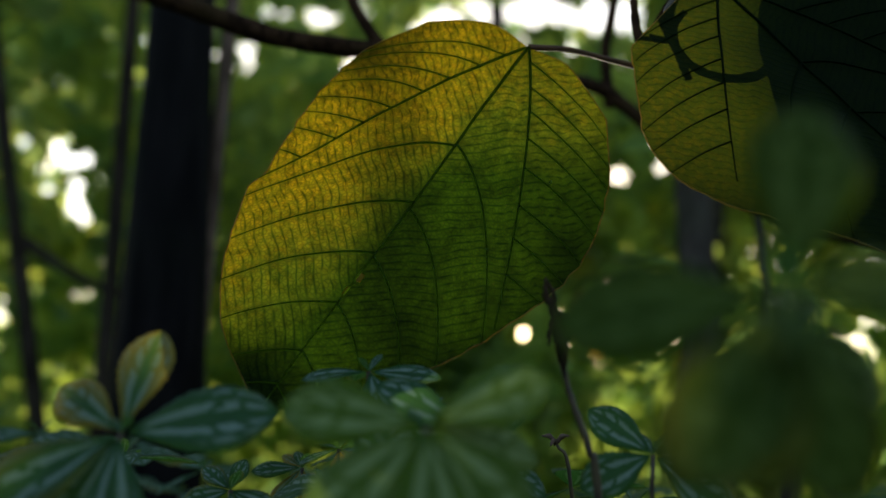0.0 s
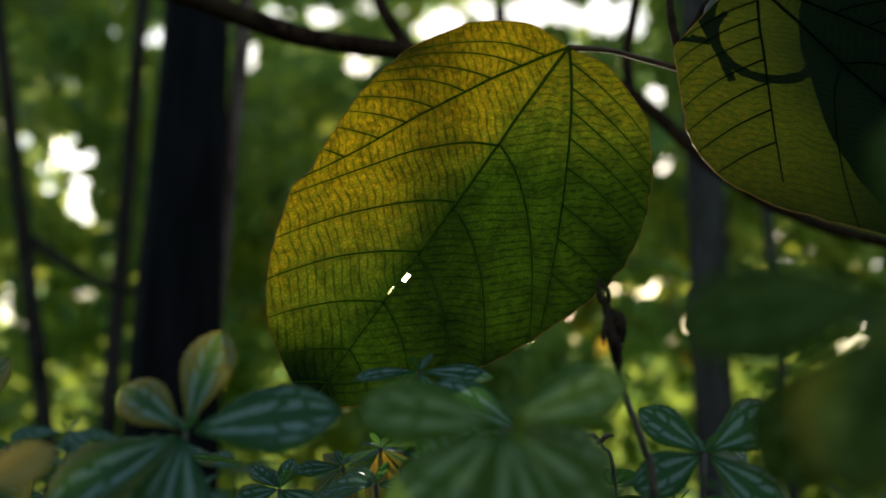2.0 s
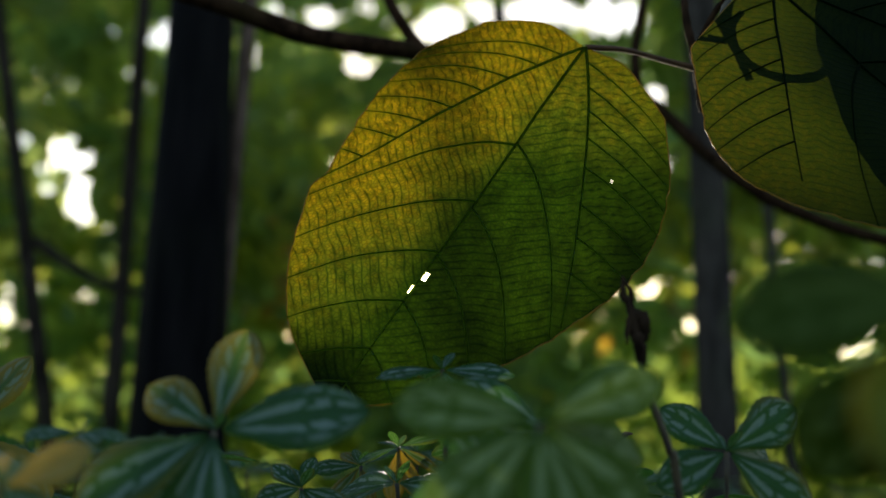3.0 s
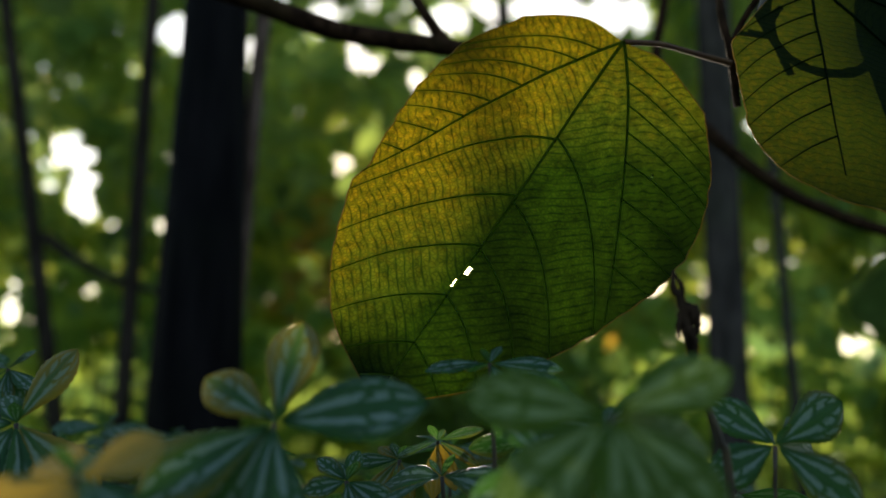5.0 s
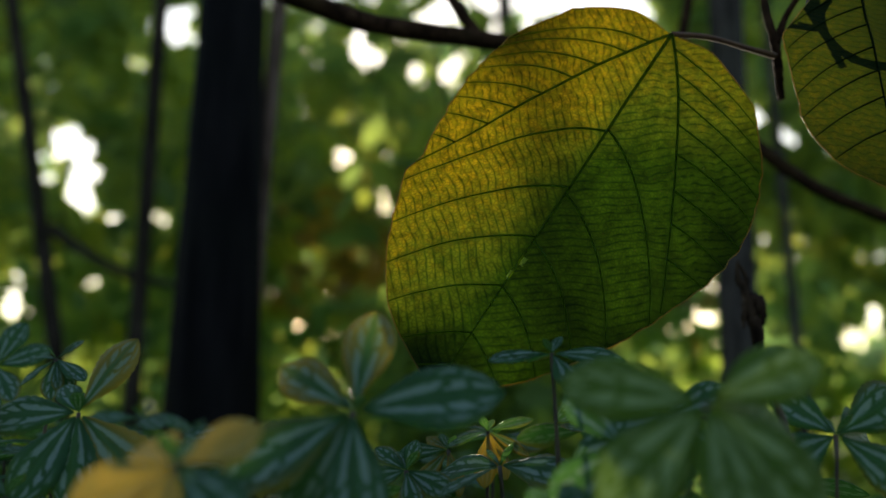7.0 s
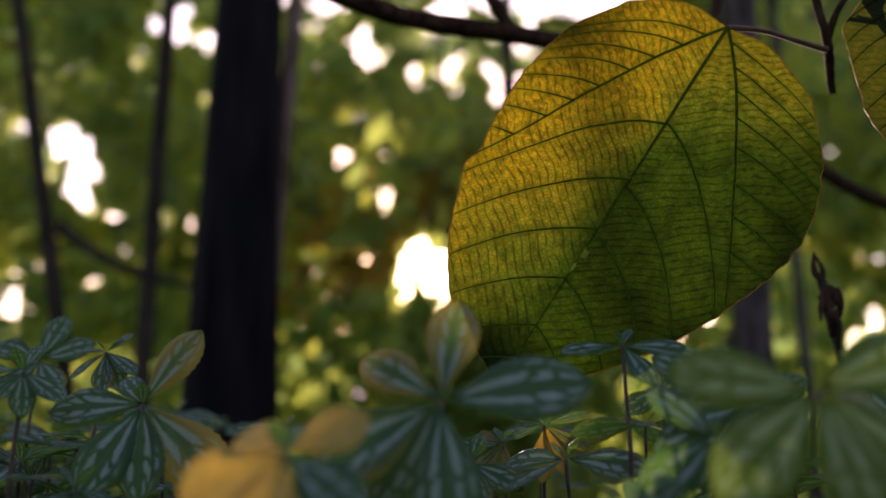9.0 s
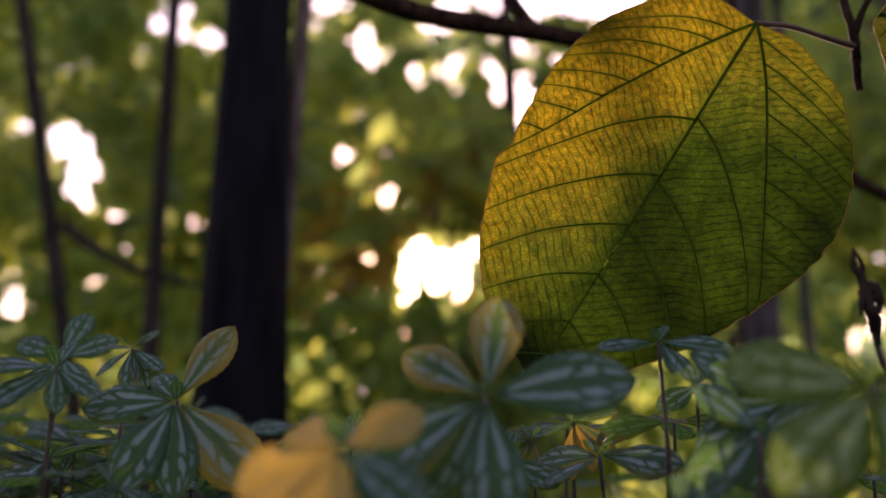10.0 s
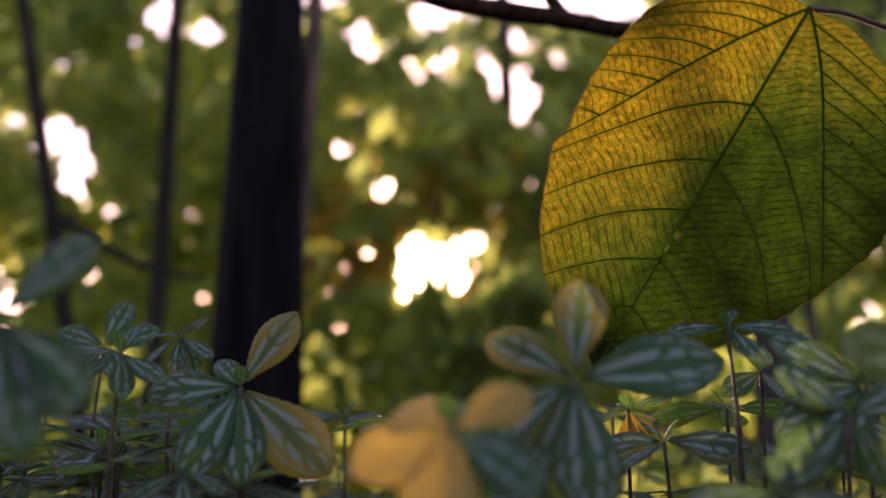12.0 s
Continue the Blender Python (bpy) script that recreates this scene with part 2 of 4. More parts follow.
M_TURNING = striped_leaf_material("turning_striped_leaf", 1.12)
M_RIMMED = striped_leaf_material("yellow_rimmed_leaf", 0.52)
M_YELLOW = yellow_leaf_material()
sn = Nodes("green_stem")
M_STEM = sn.solid(sn.mix(sn.step(sn.noise(sn.obj(), 120.0), 0.35, 0.65), (0.030, 0.019, 0.010), (0.075, 0.050, 0.020)), 0.55, sn.bump(sn.noise(sn.obj(), 300.0), 0.4, 0.001))
pn = Nodes("reddish_stalk")
M_STALK = pn.solid(pn.mix(pn.step(pn.noise(pn.obj(), 90.0), 0.35, 0.65), (0.085, 0.030, 0.009), (0.14, 0.060, 0.016)), 0.75, pn.bump(pn.noise(pn.obj(), 400.0), 0.4, 0.0008))
M_TWIG = bark_material("twig_bark", (0.014, 0.007, 0.004), (0.060, 0.030, 0.016), 160.0, 0.4, 0.0015)
M_DRY = bark_material("dried_bud", (0.010, 0.006, 0.004), (0.06, 0.036, 0.022), 220.0, 0.3, 0.001)
# Far darker than bark: the trunk's shade is put into the colour.
M_POST = bark_material("shaded_post_bark", (0.0035, 0.0032, 0.0037), (0.012, 0.0098, 0.0100), 42.0, 0.12, 0.002, 0.75, 0.04)
M_BARK = bark_material("grey_bark", (0.026, 0.021, 0.018), (0.080, 0.064, 0.054), 36.0, 0.25, 0.004)
M_BARK_DARK = bark_material("dark_bark", (0.016, 0.012, 0.009), (0.050, 0.037, 0.028), 36.0, 0.25, 0.004)
M_PALE = bark_material("pale_bark", (0.06, 0.036, 0.026), (0.20, 0.13, 0.10), 60.0, 0.25, 0.002)
M_CROWN = foliage_material("canopy_leaves", (0.042, 0.082, 0.014), (0.125, 0.175, 0.026), (0.66, 0.72, 0.10), 0.66, 0.35)
M_AMBER = foliage_material("yellowing_glow_leaves", (0.10, 0.07, 0.015), (0.22, 0.14, 0.02), (0.75, 0.46, 0.05), 0.6)
M_SHRUB = foliage_material("shrub_leaves", (0.070, 0.125, 0.022), (0.170, 0.225, 0.036), (0.62, 0.76, 0.12), 0.62, 0.35)
M_FAR = foliage_material("far_wood_leaves", (0.045, 0.090, 0.026), (0.12, 0.17, 0.045), (0.56, 0.69, 0.17), 0.6)
gn = Nodes("leaf_litter_soil")
g1, g2 = gn.noise(gn.obj(), 3.0, 4.0), gn.noise(gn.obj(), 45.0, 5.0)
M_SOIL = gn.solid(gn.mix(gn.step(g1, 0.4, 0.65), gn.mix(g2, (0.025, 0.017, 0.010), (0.075, 0.052, 0.030)), gn.mix(g2, (0.03, 0.05, 0.012), (0.07, 0.10, 0.02))), 0.95, gn.bump(g2, 1.0, 0.02), 0.1)


# ---- mesh helpers ----
def mesh_object(name, verts, faces, material, smooth=True):
    me = bpy.data.meshes.new(name)
    me.from_pydata([tuple(v) for v in verts], [], [tuple(f) for f in faces])
    me.materials.append(material)
    if smooth:
        me.shade_smooth()
    return new(name, me)


def under(ob, parent, label=""):
    ob.parent = parent
    ob.matrix_parent_inverse = Matrix()
    return tagged(ob, label) if label else ob


def thing(name, place, label, category, group="", kind=""):
    e = new(name)
    e.empty_display_size = 0.02
    e.matrix_basis = Matrix.Translation(place)
    return tagged(e, label, category, group, kind)


def spline(points, steps):
    """A smooth line through the given points."""
    p = [Vector(q) for q in points]
    p = [p[0] * 2 - p[1]] + p + [p[-1] * 2 - p[-2]]
    line = []
    for i in range(1, len(p) - 2):
        for k in range(steps):
            t = k / steps
            line.append(0.5 * (2 * p[i] + (p[i + 1] - p[i - 1]) * t + (2 * p[i - 1] - 5 * p[i] + 4 * p[i + 1] - p[i + 2]) * t * t
                               + (3 * p[i] - p[i - 1] - 3 * p[i + 1] + p[i + 2]) * t ** 3))
    return line + [p[-2]]


def tube(name, line, radii, material, sides=8, lumps=0.0, seed=0):
    """A round limb along a line, its radius running through radii, closed at both ends."""
    rng = random.Random(seed)
    count, verts, faces = len(line), [], []
    side = None
    for i, p in enumerate(line):
        ahead = (line[min(i + 1, count - 1)] - line[max(i - 1, 0)]).normalized()
        if side is None:
            side = ahead.orthogonal().normalized()
        side = (side - ahead * side.dot(ahead)).normalized()
        other = ahead.cross(side)
        x = i / max(count - 1, 1) * (len(radii) - 1)
        k = min(int(x), len(radii) - 2)
        r = radii[k] + (radii[k + 1] - radii[k]) * (x - k)
        for j in range(sides):
            a = 2 * math.pi * j / sides
            verts.append(p + (side * math.cos(a) + other * math.sin(a)) * r * (1 + lumps * (rng.random() * 2 - 1)))
    for i in range(count - 1):
        for j in range(sides):
            faces.append((i * sides + j, i * sides + (j + 1) % sides, (i + 1) * sides + (j + 1) % sides, (i + 1) * sides + j))
    faces.append(tuple(reversed(range(sides))))
    faces.append(tuple((count - 1) * sides + j for j in range(sides)))
    return mesh_object(name, verts, faces, material)


def set_uv(me, name, coords):
    layer = me.uv_layers.new(name=name)
    index = np.empty(len(me.loops), dtype=np.int32)
    me.loops.foreach_get("vertex_index", index)
    layer.data.foreach_set("uv", np.asarray(coords, dtype=np.float32)[index].ravel())


# ---- ground ----
def ground_sheet():
    """One sheet of soil, finer and bumpier near the plants, out to the horizon."""
    ticks = sorted({round(math.copysign((abs(i) / 30) ** 3.2 * 900, i), 4) for i in range(-30, 31)})
    verts = [(x, y, 0.012 * noise.noise((x * 2, y * 2, 0)) if max(abs(x), abs(y)) < 40 else 0.0) for y in ticks for x in ticks]
    w = len(ticks)
    faces = [(j * w + i, j * w + i + 1, (j + 1) * w + i + 1, (j + 1) * w + i) for j in range(w - 1) for i in range(w - 1)]
    return tagged(mesh_object("ground", verts, faces, M_SOIL), "dark soil with leaf litter and green patches", "ground", kind="structure")


ground_sheet()


# ---- broad leaves ----
def bend(s0, side):
    """How a side vein that leaves the midrib at s0 runs: s gained per width n, and its curve."""
    k = min(max(s0 / 0.25, 0.0), 1.0)
    return (1.75 - 1.30 * k, 0.9 + 1.5 * k) if side < 0 else (1.9 - 1.5 * k, 2.0 + 1.0 * k)


def broad_leaf(name, base, tip, normal, left, right, material, holes=(), cup=0.03, seed=1, label="", category="leaf", cells=96, basal=(1.78, 1.45), vein_material=None, notch=0.0):
    """A large ovate leaf. left and right: half widths, in lengths, at even steps from base to tip. The blade lies from base to tip and
    its face looks along normal."""
    base, tip, normal = Vector(base), Vector(tip), Vector(normal)
    length = (tip - base).length
    along = (tip - base).normalized()
    normal = (normal - along * normal.dot(along)).normalized()
    across = normal.cross(along)
    top = thing(name, base, label, category)

    def width(table, s):
        x = min(max(s, 0.0), 1.0) * (len(table) - 1)
        k = min(int(x), len(table) - 2)
        f = x - k
        a, b, c, d = table[max(k - 1, 0)], table[k], table[k + 1], table[min(k + 2, len(table) - 1)]
        return max(0.5 * (2 * b + (c - a) * f + (2 * a - 5 * b + 4 * c - d) * f * f + (3 * b - a - 3 * c + d) * f ** 3), 0.0)

    lobe = 0.024

    def relief(s, n):
        w = noise.noise((s * 3.1 + seed, n * 3.1, 0.0)) * 0.020 + noise.noise((s * 11 + seed, n * 11, 3.0)) * 0.005
        return w - cup * 2.2 * n * n + 0.05 * abs(n) - 0.06 * max(s - 0.75, 0) ** 2

    def spot(s, n, lift=0.0):
        return along * (s * length) + across * (n * length) + normal * ((relief(s, n) + lift) * length)

    verts, faces, blade, net = [], [], [], []
    rows, half = cells, cells // 3
    for i in range(rows + 1):
        e = i / rows
        s = 0.5 - 0.5 * math.cos(math.pi * e)
        for j in range(-half, half + 1):
            side = -1 if j < 0 else 1
            w = width(left if side < 0 else right, s) * min(s / 0.09, 1.0) ** 0.42
            tooth = 1 + 0.012 * noise.noise((s * 38, side * 5.0, seed))
            if side < 0:
                tooth += notch * (0.6 * math.exp(-((s - 0.635) / 0.035) ** 2) - math.exp(-((s - 0.575) / 0.035) ** 2))
            n = side * w * tooth * abs(j) / half
            back = lobe * math.sin(min(abs(n) / 0.12, 1.0) * math.pi / 2) ** 2 * max(1 - s / 0.25, 0.0)
            q = s - back
            verts.append(spot(q, n))
            blade.append((q, n))
            a = abs(n)
            slope, curve = bend(q - 0.8 * a, side)
            lie = math.atan(0.95 if side < 0 else 1.4)
            net.append((q * math.sin(lie) + a * math.cos(lie) + (0.0 if side < 0 else 3.0), q - slope * a - curve * a * a))
    wide = 2 * half + 1
    for i in range(rows):
        for j in range(wide - 1):
            quad = (i * wide + j, i * wide + j + 1, (i + 1) * wide + j + 1, (i + 1) * wide + j)
            s = sum(blade[k][0] for k in quad) / 4
            n = sum(blade[k][1] for k in quad) / 4
            if any(((s - hs) / ha) ** 2 + ((n - hn) / hb) ** 2 < 1 for hs, hn, ha, hb in holes):
                continue
            faces.append(quad)
    lamina = under(mesh_object("blade", verts, faces, material), top)
    set_uv(lamina.data, "blade", blade)
    set_uv(lamina.data, "net", net)

    ribs = []

    def vein(kind, path, r0, r1):
        ribs.extend((s, n, 1.0 - 0.5 * k / len(path) if kind != "midrib" else 1.0) for k, (s, n) in enumerate(path))
        line = [spot(s, n, 0.0012) for s, n in path]
        under(tube(kind, line, (r0 * length, r1 * length), vein_material or M_VEIN, 6), lamina)

    def inside(s, n):
        return -0.02 < s < 1 and abs(n) < width(left if n < 0 else right, s) * 1.01

    vein("midrib", [(k / 40, 0.0) for k in range(40)], 0.0044, 0.0013)
    for side in (-1, 1):
        slope = basal[0 if side < 0 else 1]
        path = []
        for k in range(60):
            n = 0.006 * k
            s = slope * n + (0.7 if side < 0 else 2.4) * n * n
            if not inside(s, side * n):
                break
            path.append((s, side * n))
        vein("basal_vein", path, 0.0038, 0.0014)
        count = 8 if basal[0] > 1.5 else 7
        for k in range(count):
            s0, n0 = path[int(len(path) * (0.10 + 0.86 / count * k))]
            out = []
            for m in range(50):
                a = 0.006 * m
                n = abs(n0) + a * 0.93
                s = s0 + (0.12 if side > 0 else 0.10 if basal[0] > 1.5 else -0.15) * a + (1.7 if basal[0] > 1.5 and side < 0 else 0.8) * a * a
                if not inside(s, side * n):
                    break
                out.append((s, side * n))
            if len(out) > 4:
                vein("side_vein", out, 0.0022, 0.0009)
        for k in range(6):
            s0 = ((0.305, 0.463, 0.602, 0.732, 0.85, 0.925) if side < 0 else (0.30, 0.48, 0.612, 0.735, 0.85, 0.93))[k]
            slope2, curve = bend(s0, side)
            out = []
            for m in range(70):
                n = 0.006 * m
                s = s0 + slope2 * n + curve * n * n
                if not inside(s, side * n):
                    break
                out.append((s, side * n))
            if len(out) > 4:
                vein("side_vein", out, 0.0033 - 0.0013 * s0, 0.0011)
    # Tubes added along both edges to stand for their sunlit rim.
    for j in (0, wide - 1):
        rim = [Vector(verts[i * wide + j]) for i in range(2, rows + 1)]
        under(tube("leaf_margin", rim, (0.0003, 0.0004, 0.0003), M_SUNLIT_RIM, 5, 0.3, seed), lamina)
    at, rib = np.array(blade), np.array(ribs)
    near = np.concatenate([np.sqrt(((q[:, None, :] - rib[None, :, :2]) ** 2).sum(2)).min(1) for q in np.array_split(at, 40)])
    set_uv(lamina.data, "rib", [(d, 0.0) for d in near.tolist()])
    return top


LEFT = (0.19, 0.225, 0.288, 0.312, 0.318, 0.310, 0.303, 0.275, 0.232, 0.155, 0.0)
RIGHT = (0.19, 0.245, 0.310, 0.347, 0.358, 0.340, 0.303, 0.257, 0.198, 0.118, 0.0)
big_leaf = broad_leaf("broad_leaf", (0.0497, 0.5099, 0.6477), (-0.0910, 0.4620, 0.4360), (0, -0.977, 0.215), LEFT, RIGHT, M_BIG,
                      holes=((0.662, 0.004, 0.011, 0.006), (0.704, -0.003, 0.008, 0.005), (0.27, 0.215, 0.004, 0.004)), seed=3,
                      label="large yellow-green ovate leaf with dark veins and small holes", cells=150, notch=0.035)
under(tube("leaf_stalk", [p - Vector((0.0497, 0.5099, 0.6477)) for p in spline([(0.0497, 0.5099, 0.6477), (0.075, 0.523, 0.652), (0.102, 0.536, 0.651), (0.1225, 0.5445, 0.6495)], 6)],
           (0.0019, 0.0016, 0.0021), M_STALK, 8), big_leaf, "thin reddish-brown leaf stalk")

LEFT2 = (0.25, 0.33, 0.395, 0.450, 0.462, 0.428, 0.36, 0.28, 0.21, 0.12, 0.0)
RIGHT2 = (0.25, 0.30, 0.34, 0.36, 0.35, 0.33, 0.30, 0.25, 0.19, 0.11, 0.0)
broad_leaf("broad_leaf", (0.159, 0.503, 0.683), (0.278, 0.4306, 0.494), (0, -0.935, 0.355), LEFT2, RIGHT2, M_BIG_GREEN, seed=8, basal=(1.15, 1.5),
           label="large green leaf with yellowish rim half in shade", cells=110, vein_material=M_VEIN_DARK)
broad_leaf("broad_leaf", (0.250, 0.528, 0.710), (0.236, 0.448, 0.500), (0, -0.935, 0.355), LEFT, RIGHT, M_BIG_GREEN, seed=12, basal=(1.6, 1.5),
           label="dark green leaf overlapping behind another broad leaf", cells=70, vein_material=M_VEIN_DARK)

# ---- twig and branches ----
twig = thing("twig", (0.12, 0.55, 0.70), "dark brown twig that carries the broad leaves", "branch")
o = Vector((0.12, 0.55, 0.70))
under(tube("twig_stem", [p - o for p in spline([(0.150, 0.60, 0.86), (0.128, 0.566, 0.74), (0.1205, 0.551, 0.691), (0.1235, 0.546, 0.660), (0.1270, 0.552, 0.645), (0.1285, 0.556, 0.634), (0.1300, 0.558, 0.626)], 8)],
           (0.0024, 0.0022, 0.0026, 0.0030, 0.0026, 0.0022), M_TWIG, 9, 0.16, 4), twig)
under(tube("side_shoot", [p - o for p in spline([(0.1245, 0.546, 0.658), (0.131, 0.543, 0.676), (0.141, 0.532, 0.690), (0.152, 0.514, 0.690), (0.159, 0.503, 0.683)], 6)],
           (0.0024, 0.0017, 0.0015), M_TWIG, 8, 0.1, 5), twig)

# A coil added behind the leaf; its shadow makes the dark ring there.
ring_at = Vector((0.155, 0.4917, 0.6415))
ring = thing("curled_tendril", ring_at, "dark coil added behind a broad leaf to cast a ring-shaped shadow", "vine")


def on_ring(x, up):
    return Vector((x, 0.355 * up, 0.935 * up))


under(tube("coil", [on_ring(0.0285 * math.cos(a), 0.0295 * math.sin(a)) for a in [2.25 + 0.13 * k for k in range(36)]], (0.0018, 0.0030, 0.0028, 0.0029, 0.0024, 0.0016), M_STEM, 8, 0.14, 9), ring)
under(tube("tendril_arm", spline([on_ring(-0.0285, 0.002), on_ring(-0.033, 0.001), on_ring(-0.041, 0.004)], 5), (0.0022, 0.0017, 0.0010), M_STEM, 8, 0.12, 10), ring)
under(tube("tendril_arm", spline([on_ring(-0.0280, 0.004), on_ring(-0.0300, 0.014), on_ring(-0.0250, 0.030), on_ring(-0.016, 0.044)], 5), (0.0024, 0.0020, 0.0014), M_STEM, 8, 0.12, 11), ring)

branch = thing("branch", (-0.06, 0.75, 0.753), "dark brown tree branch crossing behind the leaves", "branch")
o = Vector((-0.06, 0.75, 0.753))
under(tube("main_limb", [p - o for p in spline([(-0.62, 0.80, 0.98), (-0.40, 0.77, 0.86), (-0.245, 0.75, 0.802), (-0.147, 0.75, 0.766), (-0.055, 0.75, 0.751), (0.06, 0.80, 0.755), (0.150, 0.89, 0.776), (0.190, 0.90, 0.752), (0.229, 0.90, 0.711), (0.276, 0.90, 0.672), (0.320, 0.90, 0.648), (0.408, 0.90, 0.619), (0.72, 0.92, 0.56)], 8)],
           (0.010, 0.009, 0.0075, 0.007, 0.0065, 0.006), M_TWIG, 12, 0.06, 6), branch)
under(tube("side_limb", [p - o for p in spline([(-0.050, 0.75, 0.752), (-0.066, 0.75, 0.775), (-0.082, 0.752, 0.81), (-0.10, 0.76, 0.90)], 6)],
           (0.006, 0.005, 0.004), M_TWIG, 10, 0.06, 7), branch)
under(tube("side_limb", [p - o for p in spline([(0.168, 0.90, 0.758), (0.166, 0.902, 0.816), (0.178, 0.906, 0.876), (0.21, 0.92, 1.05)], 6)],
           (0.006, 0.0055, 0.005), M_TWIG, 10, 0.06, 8), branch)


# ---- striped bedding plants ----
def striped_leaf_mesh(name, seed, material, broad=1.0):
    """One leaf of unit length along +y, face up: blunt, widest past its middle, quilted between sunken veins, with a finely toothed rim."""
    rng = random.Random(seed)
    rows, half = 22, 6
    droop, fold = rng.uniform(0.05, 0.20), rng.uniform(0.05, 0.14)
    wide = rng.uniform(0.245, 0.282) * broad
    twist, peak = rng.uniform(-0.12, 0.12), rng.uniform(1.26, 1.50)
    verts, uvs = [], []
    for i in range(rows + 1):
        v = i / rows
        w = wide * (math.sin(math.pi * v ** peak) ** 0.74 if 0 < v < 1 else 0.0) + (0.012 if v < 0.1 else 0.0)
        for j in range(-half, half + 1):
            u = j / half
            tooth = 1 + (0.035 if i % 2 else -0.025) * abs(u) ** 6 + 0.03 * noise.noise((v * 5, u * 0.5, seed * 1.7)) * abs(u)
            quilt = 0.014 * math.cos(abs(u) * 2 * math.pi * 1.35) * math.sin(math.pi * v) + 0.006 * math.sin((v - 0.24 * abs(u)) * 42) * abs(u) * (1 - abs(u)) * 3
            z = -droop * v * v + fold * abs(u) * w / wide - 0.09 * u * u * w / wide + quilt + twist * u * w * v + 0.014 * noise.noise((u * 2, v * 4, seed))
            verts.append((u * w * tooth, v, z))
            uvs.append((u, v))
    n = 2 * half + 1
    faces = [(i * n + j, i * n + j + 1, (i + 1) * n + j + 1, (i + 1) * n + j) for i in range(rows) for j in range(n - 1)]
    me = bpy.data.meshes.new(name)
    me.from_pydata(verts, [], faces)
    me.materials.append(material)
    me.shade_smooth()
    set_uv(me, "blade", uvs)
    return me


LEAF_MESHES = [striped_leaf_mesh("leaf", 10 + k, M_STRIPE) for k in range(7)]
YELLOW_MESHES = [striped_leaf_mesh("leaf", 40 + k, M_YELLOW, 1.35) for k in range(3)]
LIT_MESHES = [striped_leaf_mesh("leaf", 60 + k, M_STRIPE_LIT, 1.02) for k in range(5)]
RIMMED_MESHES = [striped_leaf_mesh("leaf", 55 + k, M_RIMMED) for k in range(3)]
SHADED_MESHES = [striped_leaf_mesh("leaf", 70 + k, M_STRIPE_SHADED, 1.15) for k in range(4)]
TURNING_MESHES = [striped_leaf_mesh("leaf", 50 + k, M_TURNING) for k in range(3)]


def lay_leaf(parent, at, way, face, size, me, slim=1.0):
    """A leaf from at along way, its face towards face."""
    y = Vector(way).normalized()
    z = Vector(face)
    z = (z - y * z.dot(y)).normalized()
    x = y.cross(z)
    ob = new("leaf", me)
    ob.parent = parent
    ob.matrix_basis = Matrix.LocRotScale(at, Matrix((x, y, z)).transposed().to_quaternion(), (size * slim, size, size))
    return ob


PLANT_LABEL = "green bedding plant with silver-striped leaves in soil"


def striped_plant(crown, tips, foot=(0, 0), seed=0, face=(0, -0.85, 0.5), yellow=(), turning=(), rimmed=(), lit_copy=False, deep=False, label=PLANT_LABEL, extra=True, slim=1.0):
    """A plant whose top whorl sits at crown; tips: the leaves' tips, from the crown."""
    rng = random.Random(seed)
    crown = Vector(crown)
    root = Vector((crown.x + foot[0], crown.y + foot[1], 0.0))
    plant = thing("striped_plant", root, label, "plant", "striped bedding plants")
    top = crown - root
    sway = [Vector((rng.uniform(-0.010, 0.010), rng.uniform(-0.008, 0.008), 0)) for _ in range(3)]
    line = spline([(0, 0, -0.004), Vector((top.x * 0.2, top.y * 0.2, top.z * 0.35)) + sway[0], Vector((top.x * 0.6, top.y * 0.6, top.z * 0.68)) + sway[1] * 0.8,
                   Vector((top.x * 0.85, top.y * 0.85, top.z * 0.86)) + sway[2] * 0.4, top], 5)
    under(tube("stem", line, (0.0017, 0.0013, 0.0017, 0.0012, 0.0015, 0.0010, 0.0014, 0.0009, 0.0011), M_STEM, 7, 0.12, seed), plant)
    for k, t in enumerate(tips):
        t = Vector(t)
        me = YELLOW_MESHES[k % 3] if k in yellow else TURNING_MESHES[k % 3] if k in turning else RIMMED_MESHES[k % 3] if k in rimmed else SHADED_MESHES[k % 4] if deep else LIT_MESHES[k % 5] if lit_copy else LEAF_MESHES[(seed + k) % 7]
        lay_leaf(plant, top + t * 0.06, t, Vector(face) + Vector((rng.uniform(-.2, .2), rng.uniform(-.2, .2), 0)), t.length * 1.02, me, slim)
    for k in range(2):
        a = rng.uniform(0, 6.28) if k == 0 else a + math.pi
        way = Vector((math.cos(a) * 0.6, math.sin(a) * 0.6, 0.8))
        lay_leaf(plant, top, way, (-way.x, -way.y, 0.6), rng.uniform(0.008, 0.014), LEAF_MESHES[k])
    if extra:
        turn = rng.uniform(0, 3.14)
        for level, z in enumerate((0.80, 0.62, 0.44)):
            p = line[int(z * (len(line) - 1))]
            for k in range(2):
                a = turn + level * 1.57 + k * math.pi
                way = Vector((math.cos(a), math.sin(a), 0.15 - 0.2 * rng.random()))
                lay_leaf(plant, p + way * 0.004, way, (0, 0, 1), rng.uniform(0.030, 0.044), LEAF_MESHES[(seed + level + k) % 7])
    return plant


